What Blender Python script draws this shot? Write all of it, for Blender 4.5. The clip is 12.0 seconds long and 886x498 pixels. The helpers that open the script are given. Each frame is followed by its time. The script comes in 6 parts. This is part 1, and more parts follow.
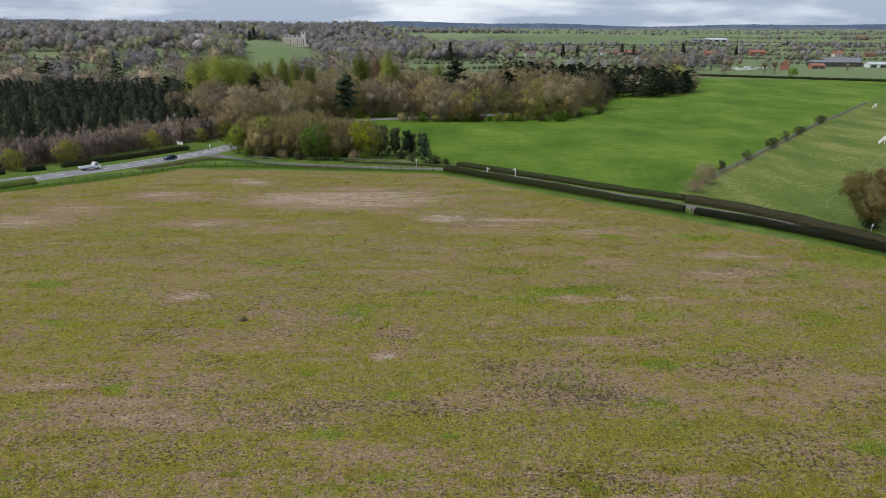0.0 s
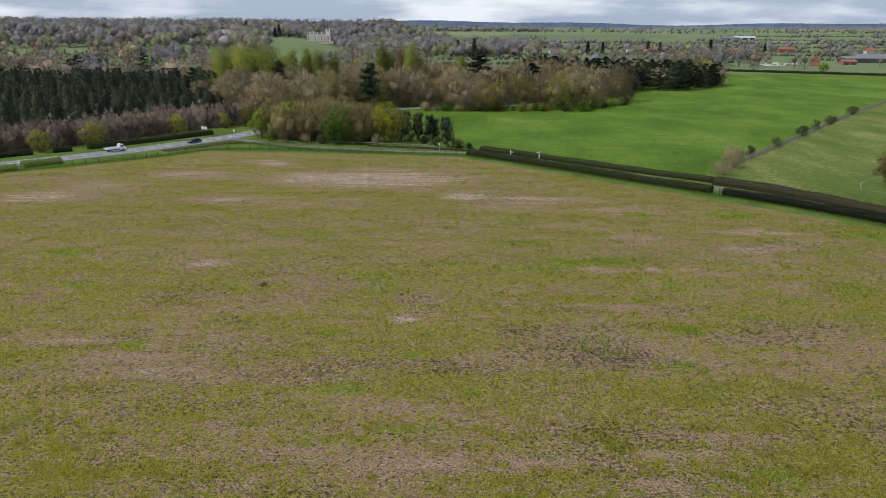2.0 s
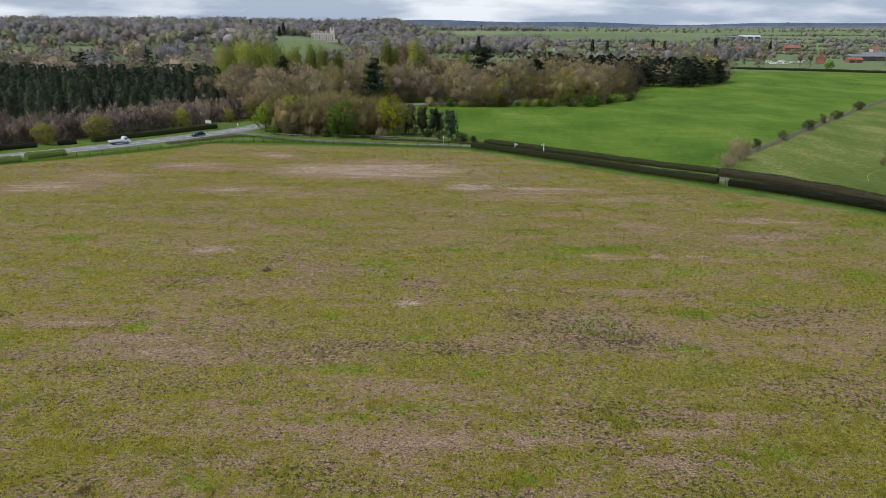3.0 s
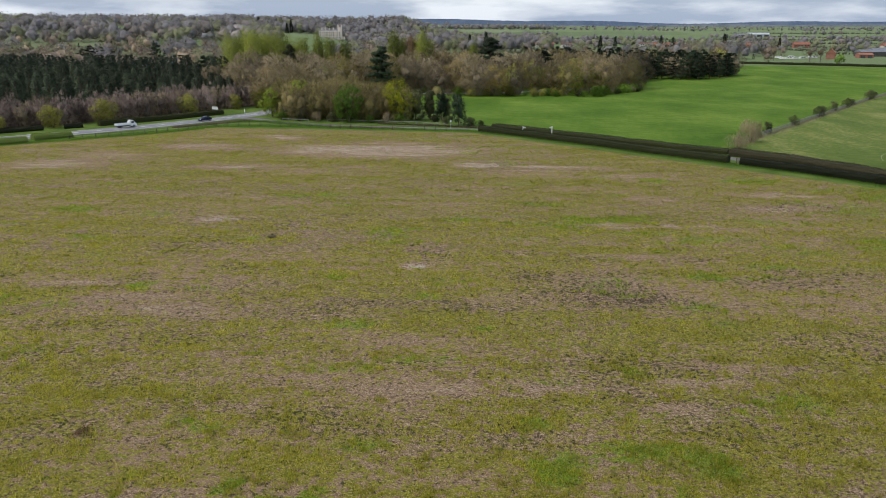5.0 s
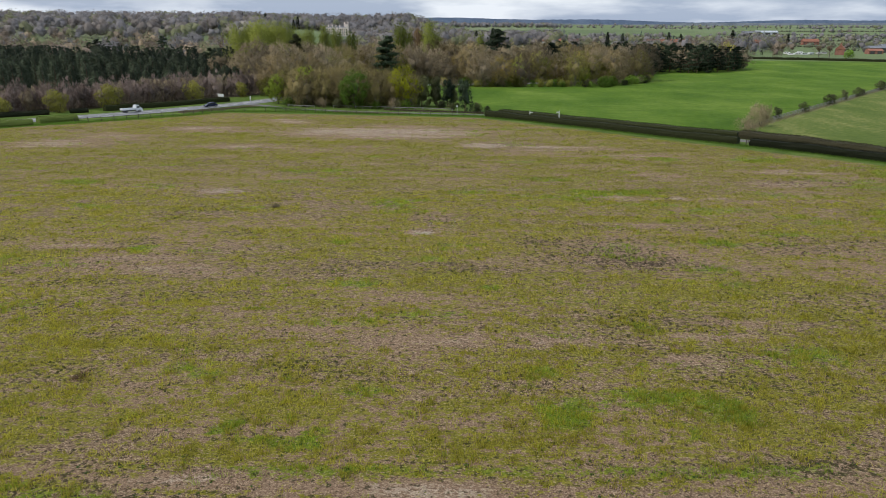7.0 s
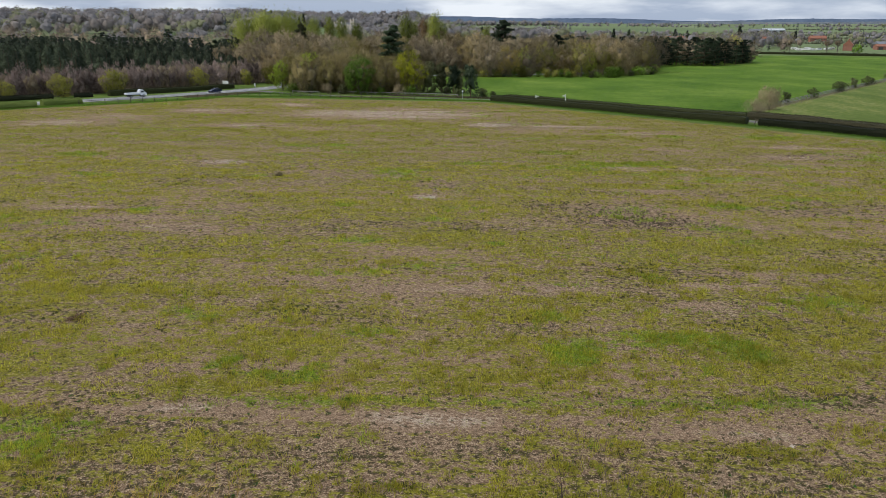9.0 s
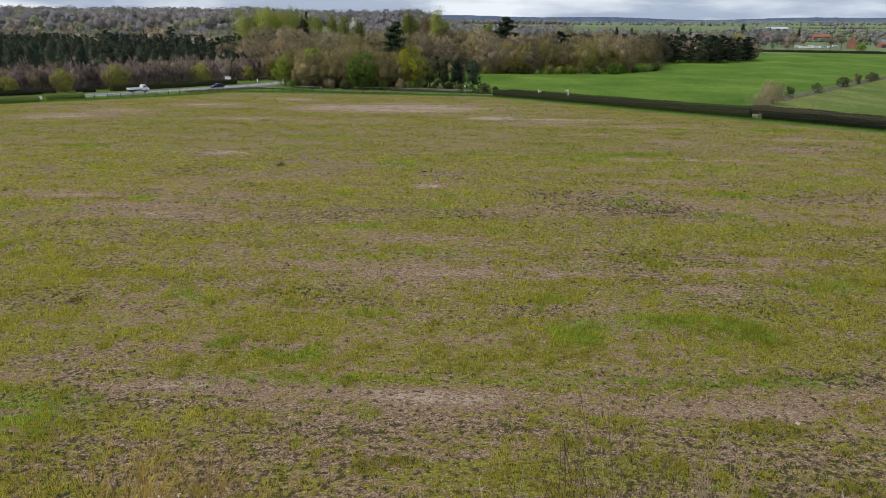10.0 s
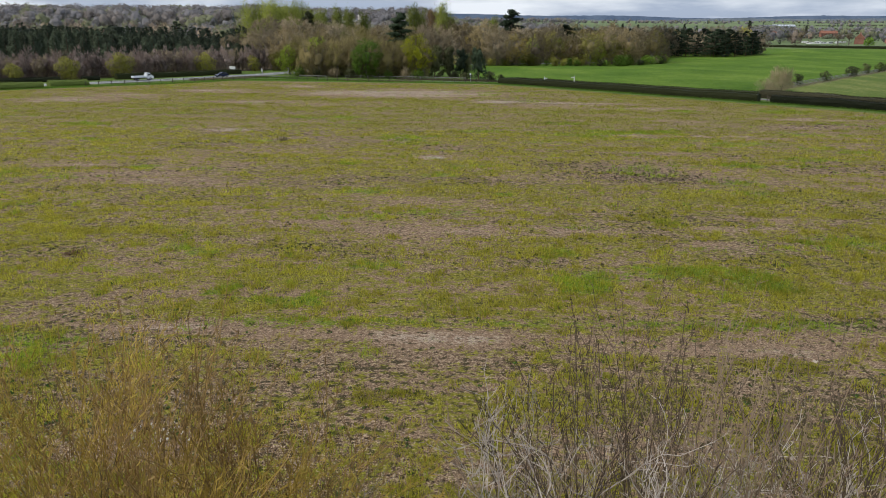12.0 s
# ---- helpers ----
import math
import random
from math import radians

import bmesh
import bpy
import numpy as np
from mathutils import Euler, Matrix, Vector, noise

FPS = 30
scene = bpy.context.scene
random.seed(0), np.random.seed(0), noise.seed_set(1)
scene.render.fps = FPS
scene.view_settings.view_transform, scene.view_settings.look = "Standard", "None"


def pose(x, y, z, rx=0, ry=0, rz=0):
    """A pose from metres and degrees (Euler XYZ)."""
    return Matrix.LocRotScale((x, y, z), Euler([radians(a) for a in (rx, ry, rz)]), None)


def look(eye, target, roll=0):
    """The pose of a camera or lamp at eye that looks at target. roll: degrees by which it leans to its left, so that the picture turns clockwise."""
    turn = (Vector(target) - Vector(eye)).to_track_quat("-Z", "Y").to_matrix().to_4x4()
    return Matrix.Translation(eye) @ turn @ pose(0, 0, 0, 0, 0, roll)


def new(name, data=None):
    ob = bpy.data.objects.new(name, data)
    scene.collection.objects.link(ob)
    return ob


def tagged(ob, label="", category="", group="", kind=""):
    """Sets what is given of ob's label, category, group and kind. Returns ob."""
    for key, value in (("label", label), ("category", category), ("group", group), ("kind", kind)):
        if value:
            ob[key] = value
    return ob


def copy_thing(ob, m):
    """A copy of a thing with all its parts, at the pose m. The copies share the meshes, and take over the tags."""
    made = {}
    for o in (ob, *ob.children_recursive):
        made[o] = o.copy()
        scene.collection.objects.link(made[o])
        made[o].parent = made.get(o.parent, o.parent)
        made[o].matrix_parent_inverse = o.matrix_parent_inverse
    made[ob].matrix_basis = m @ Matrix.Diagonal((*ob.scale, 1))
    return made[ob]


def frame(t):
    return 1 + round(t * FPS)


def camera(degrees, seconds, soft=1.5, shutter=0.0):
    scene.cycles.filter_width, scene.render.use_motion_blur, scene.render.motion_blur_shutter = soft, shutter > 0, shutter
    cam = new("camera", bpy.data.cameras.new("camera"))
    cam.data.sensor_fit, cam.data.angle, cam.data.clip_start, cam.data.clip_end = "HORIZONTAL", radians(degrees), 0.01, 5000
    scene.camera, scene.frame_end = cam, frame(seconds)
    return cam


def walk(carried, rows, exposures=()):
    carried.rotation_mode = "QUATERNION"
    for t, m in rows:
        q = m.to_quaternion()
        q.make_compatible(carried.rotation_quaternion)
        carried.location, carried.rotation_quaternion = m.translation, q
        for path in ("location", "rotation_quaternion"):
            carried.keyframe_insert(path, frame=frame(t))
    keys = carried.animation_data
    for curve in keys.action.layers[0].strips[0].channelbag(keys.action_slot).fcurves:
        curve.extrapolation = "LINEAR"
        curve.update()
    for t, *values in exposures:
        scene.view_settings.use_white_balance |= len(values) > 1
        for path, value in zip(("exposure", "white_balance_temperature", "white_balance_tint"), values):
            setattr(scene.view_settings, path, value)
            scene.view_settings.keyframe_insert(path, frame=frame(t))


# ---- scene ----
cam = camera(64.6, 12.0, soft=0.7)
METRES, EYE, TILT, LEAN, TURN = 24.0, 38.1, -17.7, -0.3, 0.0
ROWS = [
    (0.0, 0.0, 0.0, 0.0, 0.0, 0.0, -0.0),
    (0.5, -0.0003, 0.0157, -0.0454, 0.46, -0.01, -0.13),
    (1.0, -0.0005, 0.0324, -0.0927, 0.92, -0.01, -0.25),
    (1.5, -0.0017, 0.0473, -0.1411, 1.37, -0.02, -0.38),
    (2.0, -0.0008, 0.063, -0.1897, 1.8, -0.02, -0.55),
    (2.5, -0.0006, 0.0745, -0.2303, 1.99, -0.03, -0.6),
    (4.5, -0.0033, 0.1332, -0.4086, 2.56, -0.04, -0.73),
    (5.0, -0.0029, 0.1485, -0.4544, 2.69, -0.06, -0.75),
    (5.5, -0.0034, 0.1591, -0.4889, 2.81, -0.09, -0.8),
    (6.0, -0.0022, 0.1684, -0.544, 2.93, -0.05, -0.9),
    (6.5, -0.0026, 0.1885, -0.5792, 3.06, -0.1, -0.91),
    (8.5, -0.0006, 0.2392, -0.7332, 3.49, -0.14, -1.05),
    (9.0, -0.0002, 0.2529, -0.7775, 3.6, -0.17, -1.06),
    (9.5, 0.0002, 0.2619, -0.8108, 3.7, -0.23, -1.07),
    (10.0, 0.0009, 0.2648, -0.8241, 3.8, -0.24, -1.11),
    (10.5, 0.0013, 0.2758, -0.8565, 3.91, -0.25, -1.12),
    (11.0, 0.0018, 0.2863, -0.884, 4.01, -0.26, -1.15),
    (11.5, 0.0017, 0.3014, -0.9229, 4.11, -0.27, -1.17),
    (12.0, 0.0028, 0.3096, -0.9487, 4.22, -0.31, -1.17),
]
walk(cam, [(t, pose(0, 0, EYE, TILT, LEAN, TURN) @ pose(METRES * x, METRES * y, METRES * z, 90 + pitch, roll, yaw)) for t, x, y, z, yaw, pitch, roll in ROWS])

# ---- world and sun ----
SUN_ELEV, SUN_AZ = 52.0, -105.0      # degrees; azimuth from +y towards +x
world = bpy.data.worlds.new("overcast_sky")
scene.world = world
world.use_nodes = True
wn, wl = world.node_tree.nodes, world.node_tree.links
wn.clear()
w_out, w_bg = wn.new("ShaderNodeOutputWorld"), wn.new("ShaderNodeBackground")
w_sky = wn.new("ShaderNodeTexSky")
w_sky.sky_type, w_sky.sun_disc = "NISHITA", False
w_sky.sun_elevation, w_sky.sun_rotation = radians(SUN_ELEV), radians(SUN_AZ)
w_sky.air_density, w_sky.dust_density = 1.0, 2.0
w_co, w_map, w_noise, w_ramp = wn.new("ShaderNodeTexCoord"), wn.new("ShaderNodeMapping"), wn.new("ShaderNodeTexNoise"), wn.new("ShaderNodeValToRGB")
w_map.inputs["Scale"].default_value = (3.0, 3.0, 15.0)
w_noise.inputs["Scale"].default_value, w_noise.inputs["Detail"].default_value = 1.6, 6.0
w_ramp.color_ramp.elements[0].position, w_ramp.color_ramp.elements[0].color = 0.46, (3.4, 4.1, 5.4, 1)
w_ramp.color_ramp.elements[1].position, w_ramp.color_ramp.elements[1].color = 0.64, (7.5, 8.0, 8.7, 1)
w_mix = wn.new("ShaderNodeMix")
w_mix.data_type = "RGBA"
w_mix.inputs["Factor"].default_value = 0.85
wl.new(w_co.outputs["Generated"], w_map.inputs["Vector"])
wl.new(w_map.outputs["Vector"], w_noise.inputs["Vector"])
wl.new(w_noise.outputs["Fac"], w_ramp.inputs["Fac"])
wl.new(w_sky.outputs["Color"], w_mix.inputs["A"])
wl.new(w_ramp.outputs["Color"], w_mix.inputs["B"])
wl.new(w_mix.outputs["Result"], w_bg.inputs["Color"])
w_bg.inputs["Strength"].default_value = 0.108
wl.new(w_bg.outputs["Background"], w_out.inputs["Surface"])

sun = new("sun", bpy.data.lights.new("sun", "SUN"))
sun.data.energy, sun.data.angle, sun.data.color = 1.85, radians(14), (1.0, 0.95, 0.87)
_az, _el = radians(SUN_AZ), radians(SUN_ELEV)
sun.matrix_world = look((0, 0, 200), (-math.sin(_az) * math.cos(_el) * 50, -math.cos(_az) * math.cos(_el) * 50, 200 - math.sin(_el) * 50))
scene.view_settings.exposure = 0.22


# ---- node helpers ----
class Graph:
    """Short forms for building one node material."""

    def __init__(self, name, roughness=0.9, specular=0.2):
        self.mat = bpy.data.materials.new(name)
        self.mat.use_nodes = True
        self.nodes, self.links = self.mat.node_tree.nodes, self.mat.node_tree.links
        self.bsdf = self.nodes["Principled BSDF"]
        self.bsdf.inputs["Roughness"].default_value = roughness
        self.bsdf.inputs["Specular IOR Level"].default_value = specular
        self.where = self.nodes.new("ShaderNodeTexCoord").outputs["Object"]

    def put(self, socket, value):
        if isinstance(value, bpy.types.NodeSocket):
            self.links.new(value, socket)
        elif isinstance(value, (tuple, list)) and len(value) == 3 and socket.type == "RGBA":
            socket.default_value = (*value, 1)
        else:
            socket.default_value = value

    def math(self, op, a, b=0.0, c=0.0, clamp=False):
        n = self.nodes.new("ShaderNodeMath")
        n.operation, n.use_clamp = op, clamp
        for s, v in zip(n.inputs, (a, b, c)):
            self.put(s, v)
        return n.outputs[0]

    def step(self, a, lo, hi):
        n = self.nodes.new("ShaderNodeMapRange")
        n.interpolation_type = "SMOOTHSTEP"
        self.put(n.inputs["Value"], a)
        self.put(n.inputs["From Min"], lo)
        self.put(n.inputs["From Max"], hi)
        return n.outputs["Result"]

    def noise(self, scale, stretch=(1, 1, 1), detail=4.0, rough=0.55, shift=(0, 0, 0), where=None):
        m = self.nodes.new("ShaderNodeMapping")
        m.inputs["Scale"].default_value, m.inputs["Location"].default_value = stretch, shift
        self.links.new(where or self.where, m.inputs["Vector"])
        n = self.nodes.new("ShaderNodeTexNoise")
        n.inputs["Scale"].default_value, n.inputs["Detail"].default_value, n.inputs["Roughness"].default_value = scale, detail, rough
        self.links.new(m.outputs["Vector"], n.inputs["Vector"])
        return n.outputs["Fac"]

    def mix(self, f, a, b):
        n = self.nodes.new("ShaderNodeMix")
        n.data_type = "RGBA"
        self.put(n.inputs["Factor"], f)
        self.put(n.inputs["A"], a)
        self.put(n.inputs["B"], b)
        return n.outputs["Result"]

    def random(self):
        return self.nodes.new("ShaderNodeObjectInfo").outputs["Random"]

    def island(self):
        return self.nodes.new("ShaderNodeNewGeometry").outputs["Random Per Island"]

    def ramp(self, f, stops):
        n = self.nodes.new("ShaderNodeValToRGB")
        e = n.color_ramp.elements
        while len(e) < len(stops):
            e.new(0.5)
        for k, (p, c) in zip(e, stops):
            k.position, k.color = p, (*c, 1)
        self.put(n.inputs["Fac"], f)
        return n.outputs["Color"]

    def bump(self, height, strength=0.4, distance=0.1):
        n = self.nodes.new("ShaderNodeBump")
        n.inputs["Strength"].default_value, n.inputs["Distance"].default_value = strength, distance
        self.links.new(height, n.inputs["Height"])
        self.links.new(n.outputs["Normal"], self.bsdf.inputs["Normal"])

    def done(self, colour):
        self.put(self.bsdf.inputs["Base Color"], colour)
        return self.mat


def plain_mat(name, a, b, scale=2.0, roughness=0.85, metallic=0.0, specular=0.3, bump=0.2):
    """A surface that wavers between two colours at two scales."""
    k = Graph(name, roughness, specular)
    k.bsdf.inputs["Metallic"].default_value = metallic
    n = k.math("ADD", k.math("MULTIPLY", k.noise(scale), 0.6), k.math("MULTIPLY", k.noise(scale * 9, shift=(3, 1, 7)), 0.4))
    if bump:
        k.bump(n, bump, 0.03)
    return k.done(k.mix(k.step(n, 0.35, 0.65), a, b))


def leaf_mat(name, dark, light, spread=0.7, roughness=0.7, thin=0.0, patchy=0.0):
    """Foliage or twigs: each leaf or twig of its own shade, each plant a little different. thin: the share of light that passes through."""
    k = Graph(name, roughness, 0.15)
    f = k.island() if patchy else k.math("ADD", k.math("MULTIPLY", k.island(), 0.16), k.math("MULTIPLY", k.random(), 0.84))
    c = k.mix(f, dark, light)
    hsv = k.nodes.new("ShaderNodeHueSaturation")
    vary = k.step(k.noise(patchy, (1, 1, 0), 3), 0.3, 0.7) if patchy else k.random()
    k.put(hsv.inputs["Value"], k.math("ADD", k.math("MULTIPLY", vary, spread), 1 - spread / 2))
    k.put(hsv.inputs["Color"], c)
    if thin:
        t, m = k.nodes.new("ShaderNodeBsdfTranslucent"), k.nodes.new("ShaderNodeMixShader")
        k.put(t.inputs["Color"], hsv.outputs["Color"])
        m.inputs["Fac"].default_value = thin
        k.links.new(k.bsdf.outputs[0], m.inputs[1])
        k.links.new(t.outputs[0], m.inputs[2])
        k.links.new(m.outputs[0], k.nodes["Material Output"].inputs["Surface"])
    return k.done(hsv.outputs["Color"])


# ---- the lie of the land ----
LAND_Y = [-400, 60, 90, 140, 190, 260, 330, 400, 500, 700, 1000, 5000]
LAND_Z = [0, 0, -0.4, -1.3, -2, -3.2, -5, -6.5, -7.3, -8, -8, -8]


def bell(x, lo, hi):
    t = np.clip((x - lo) / (hi - lo), 0, 1)
    return t * t * (3 - 2 * t)


def land_array(x, y):
    z = sum(np.interp(y + d, LAND_Y, LAND_Z) for d in (-24, -12, 0, 12, 24)) / 5
    c = 1000 * x / np.maximum(y, 1)
    left = bell(-c, 40, 110)
    start = 1020 + 330 * bell(c, -330, -265)
    z = z + 19 * bell(-c, 150, 250) * bell(y, 800, 1150) + left * (26 - 19 * bell(-c, 150, 250)) * bell(y, start, start + 420) + 8 * left * bell(y, start, start + 420)
    z = z + (1 - left) * 17 * bell(y, 1650, 2650) + 16 * bell(y, 2800, 4700)
    z = z + bell(y, 900, 1600) * 1.6 * (np.sin(x / 310 + 1.3) + np.sin(y / 270 + x / 520))
    return z


def land(x, y):
    return float(land_array(np.array([float(x)]), np.array([float(y)]))[0])


# ---- the pattern of the stubble field: centre, half sizes, strength ----
BARE_FAR = [(-23.4, 164.3, 20.3, 9.2, 1.3), (-51.7, 183.6, 6.7, 4.5, 1.0), (-66.2, 166.1, 8.2, 5.0, 0.9), (0.3, 144.8, 4.6, 2.9, 1.4), (12.8, 142.3, 14.3, 4.7, 0.9), (-88.6, 139.8, 9.0, 5.5, 1.0), (-82.1, 151.3, 7.5, 5.2, 0.8),
            (-45.7, 139.2, 10.4, 3.6, 0.8), (29.7, 134.5, 6.8, 3.0, 0.8), (50.5, 119.5, 9.2, 2.4, 0.8), (47.4, 109.0, 7.5, 2.6, 0.8), (29.4, 115.8, 4.5, 2.0, 0.7), (28.4, 96.9, 16.9, 0.9, 0.9), (-25.8, 138.7, 8.1, 4.1, 0.5)]
BARE_MID = [(-37.8, 96.8, 3.0, 2.1, 1.2), (-6.3, 77.6, 1.0, 1.0, 1.5), (-5.9, 82.7, 2.5, 3.5, 0.6), (-19.1, 90.5, 5.5, 1.9, 0.7), (-30.9, 71.4, 5.8, 1.2, 0.8), (-29.1, 62.1, 7.4, 1.5, 0.9), (-44.5, 69.5, 5.0, 1.8, 0.9), (-38.7, 62.0, 5.1, 1.7, 0.6),
            (14.2, 71.9, 7.1, 4.7, 0.7), (38.7, 69.2, 6.9, 1.6, 0.5), (-7.4, 56.8, 3.2, 0.9, 0.5), (20.6, 53.1, 5.5, 0.7, 0.7), (4.3, 68.9, 4.4, 2.6, 0.4), (-35.6, 64.9, 6.8, 3.4, 0.7), (17.2, 50.2, 3.3, 0.7, 1.0), (5.4, 48.5, 3.9, 0.4, 1.0), (-4.1, 47.8, 4.8, 0.7, 0.8)]
BARE_NEAR = [(-2.8, 54.5, 6.3, 1.5, 0.5), (14.6, 46.1, 2.5, 0.9, 0.8), (-12.0, 47.9, 4.4, 0.8, 0.6), (-21.8, 39.3, 3.4, 1.0, 0.7), (-9.5, 39.9, 5.6, 0.6, 0.5), (6.4, 42.1, 2.7, 0.8, 0.4), (-21.9, 30.4, 3.7, 0.8, 1.0), (-15.5, 30.1, 3.9, 0.8, 1.1), (-8.0, 29.8, 3.3, 0.8, 1.0),
             (-2.4, 29.9, 4.1, 1.2, 1.2), (6.4, 30.7, 3.9, 0.8, 1.0), (11.5, 29.9, 5.1, 0.9, 1.1), (16.3, 29.0, 3.1, 0.8, 1.1), (1.8, 48.8, 16.7, 0.6, 0.8), (-22.3, 34.2, 3.8, 1.0, 0.5), (-0.1, 36.5, 2.9, 0.8, 0.4), (-12.4, 20.5, 2.6, 1.4, 0.9)]
LUSH_FAR = [(-30.2, 113.5, 2.5, 1.6, 1.0), (-23.7, 114.9, 2.9, 1.3, 0.8), (18.9, 100.5, 6.1, 1.8, 0.9), (12.4, 96.5, 5.0, 1.2, 0.7), (22.9, 84.4, 1.6, 0.9, 1.0), (25.8, 75.3, 1.8, 1.2, 1.0), (33.4, 131.2, 3.1, 1.6, 1.0), (-35.3, 69.1, 1.0, 1.7, 1.1), (30.6, 90.3, 2.9, 1.5, 0.8), (39.0, 87.4, 3.1, 1.4, 0.6),
            (71.6, 117.3, 6.0, 4.7, 0.9), (-15.5, 73.4, 0.9, 0.7, 1.0), (-51.6, 86.3, 3.0, 1.5, 0.6), (-61.5, 101.9, 4.3, 1.8, 0.7), (-10.8, 86.8, 3.0, 1.2, 0.6), (11.1, 109.9, 5.6, 1.8, 0.6), (50.7, 131.5, 4.5, 2.1, 1.0), (-4.9, 67.5, 2.4, 0.9, 0.7), (52.9, 90.6, 4.0, 1.7, 0.6)]
LUSH_NEAR = [(-18.8, 53.1, 1.0, 0.4, 1.3), (0.8, 59.3, 0.9, 0.6, 1.3), (41.0, 57.6, 1.6, 1.2, 1.0), (12.3, 51.9, 0.6, 0.9, 1.2), (22.5, 66.6, 2.3, 1.4, 0.7), (-7.3, 40.0, 1.5, 0.8, 0.7), (-19.5, 42.1, 2.4, 0.9, 0.6), (5.1, 38.0, 1.5, 1.4, 1.2), (-9.4, 34.5, 0.8, 0.8, 1.3), (-14.2, 35.1, 1.0, 0.7, 1.1),
             (-11.2, 33.8, 2.2, 0.4, 0.9), (15.4, 39.3, 1.2, 1.3, 1.0), (11.4, 40.4, 3.1, 0.7, 0.8), (4.3, 43.4, 1.3, 0.7, 0.9), (11.7, 36.3, 0.5, 0.4, 0.8), (-5.5, 28.3, 0.5, 0.5, 0.6)]
DARK = [(12.8, 69.7, 6.5, 3.6, 0.75), (6.6, 74.4, 3.3, 2.1, 0.8), (17.0, 67.1, 3.7, 1.2, 1.0), (13.0, 52.7, 5.5, 1.9, 0.8), (-0.6, 64.9, 4.1, 1.4, 0.8), (-19.9, 90.5, 3.9, 1.3, 0.6), (34.7, 74.8, 8.1, 3.3, 0.5), (33.2, 55.4, 6.8, 2.1, 0.5), (-5.9, 82.4, 2.2, 3.5, 0.6), (-11.8, 44.1, 2.4, 0.8, 0.9),
        (17.8, 42.4, 4.2, 1.5, 0.7), (22.9, 42.0, 2.7, 1.1, 0.7), (-5.3, 27.1, 2.8, 0.3, 1.3), (18.3, 33.3, 3.2, 0.7, 1.1), (-9.8, 42.2, 3.7, 1.1, 0.7), (-29.3, 40.4, 3.3, 1.2, 0.6), (-14.0, 26.6, 7.6, 0.4, 0.6), (2.0, 27.4, 0.5, 0.4, 1.2), (-5.9, 25.1, 7.2, 0.8, 0.6), (14.0, 24.5, 9.0, 2.6, 0.8), (-14.0, 23.0, 9.0, 2.4, 0.8)]
_lattice = np.random.default_rng(1234).random((256, 256))


def waver(x, y, seed=0):
    """Smooth random field, 0 to 1, one cell to the metre."""
    x, y = np.asarray(x, float) + seed * 17.3, np.asarray(y, float) + seed * 41.7
    i, j = np.floor(x).astype(int), np.floor(y).astype(int)
    u, v = x - i, y - j
    u, v = u * u * (3 - 2 * u), v * v * (3 - 2 * v)
    q = lambda a, b: _lattice[a % 256, b % 256]
    return (q(i, j) * (1 - u) + q(i + 1, j) * u) * (1 - v) + (q(i, j + 1) * (1 - u) + q(i + 1, j + 1) * u) * v


def blots(x, y, patches):
    """Ragged patches of the field, 0 outside them."""
    wx = x + 2.2 * (waver(x / 2.6, y / 1.6, 3) - 0.5) + 1.0 * (waver(x / 0.9, y / 0.6, 4) - 0.5)
    wy = y + 1.3 * (waver(x / 2.2, y / 1.3, 5) - 0.5) * np.clip(y / 45, 0.4, 2.0) + 0.5 * (waver(x / 0.8, y / 0.5, 6) - 0.5)
    m = np.zeros_like(wx)
    for cx, cy, rx, ry, s in patches:
        m = np.maximum(m, s * np.clip(1.45 - np.hypot((wx - cx) / (rx * 1.1), (wy - cy) / (ry * 1.1)), 0, 1) ** 0.8)
    return m


def field_cover(x, y):
    """Share of grass, bare soil, lush growth and dark weeds at places of the field."""
    ys = y - 0.06 * x
    streak = waver(x / 24, ys / 2.6, 7) * 0.45 + waver(x / 10, ys / 1.2, 8) * 0.5 + waver(x / 5, ys / 0.9, 13) * 0.35 - 0.15
    patch = waver(x / 7, ys / 3.6, 9) * 0.6 + waver(x / 2.6, ys / 1.6, 10) * 0.4
    bare = np.maximum(blots(x, y, BARE_MID), np.maximum(1.2 * blots(x, y, BARE_FAR), 0.75 * blots(x, y, BARE_NEAR))) * np.clip(0.35 + 1.3 * waver(x / 8, ys / 0.9, 14), 0, 1.3)
    lush = blots(x, y, LUSH_FAR + LUSH_NEAR)
    dark = blots(x, y, DARK)
    grass = 0.545 + 0.42 * (streak - 0.5) + 0.34 * (patch - 0.5) - 0.27 * bare + 0.30 * lush - 0.04 * dark + 0.02 * np.clip((y - 70) / 60, 0, 1)
    return grass, bare, np.maximum(lush, 0.75 * np.clip((waver(x / 9, ys / 2.4, 11) - 0.72) * 4, 0, 1)), np.maximum(dark, 0.6 * np.clip((waver(x / 8, ys / 2.8, 12) - 0.66) * 4, 0, 1))


def mesh_object(name, verts, faces, material=None, smooth=False, normals=None):
    me = bpy.data.meshes.new(name)
    me.from_pydata(verts.tolist() if hasattr(verts, "tolist") else verts, [], faces.tolist() if hasattr(faces, "tolist") else faces)
    if material:
        me.materials.append(material)
    if smooth:
        me.polygons.foreach_set("use_smooth", [True] * len(me.polygons))
    me.update()
    if normals is not None:
        me.polygons.foreach_set("use_smooth", [True] * len(me.polygons))
        each = np.repeat(normals, len(me.vertices) // len(normals), axis=0)
        me.normals_split_custom_set_from_vertices(each.tolist())
    return new(name, me)


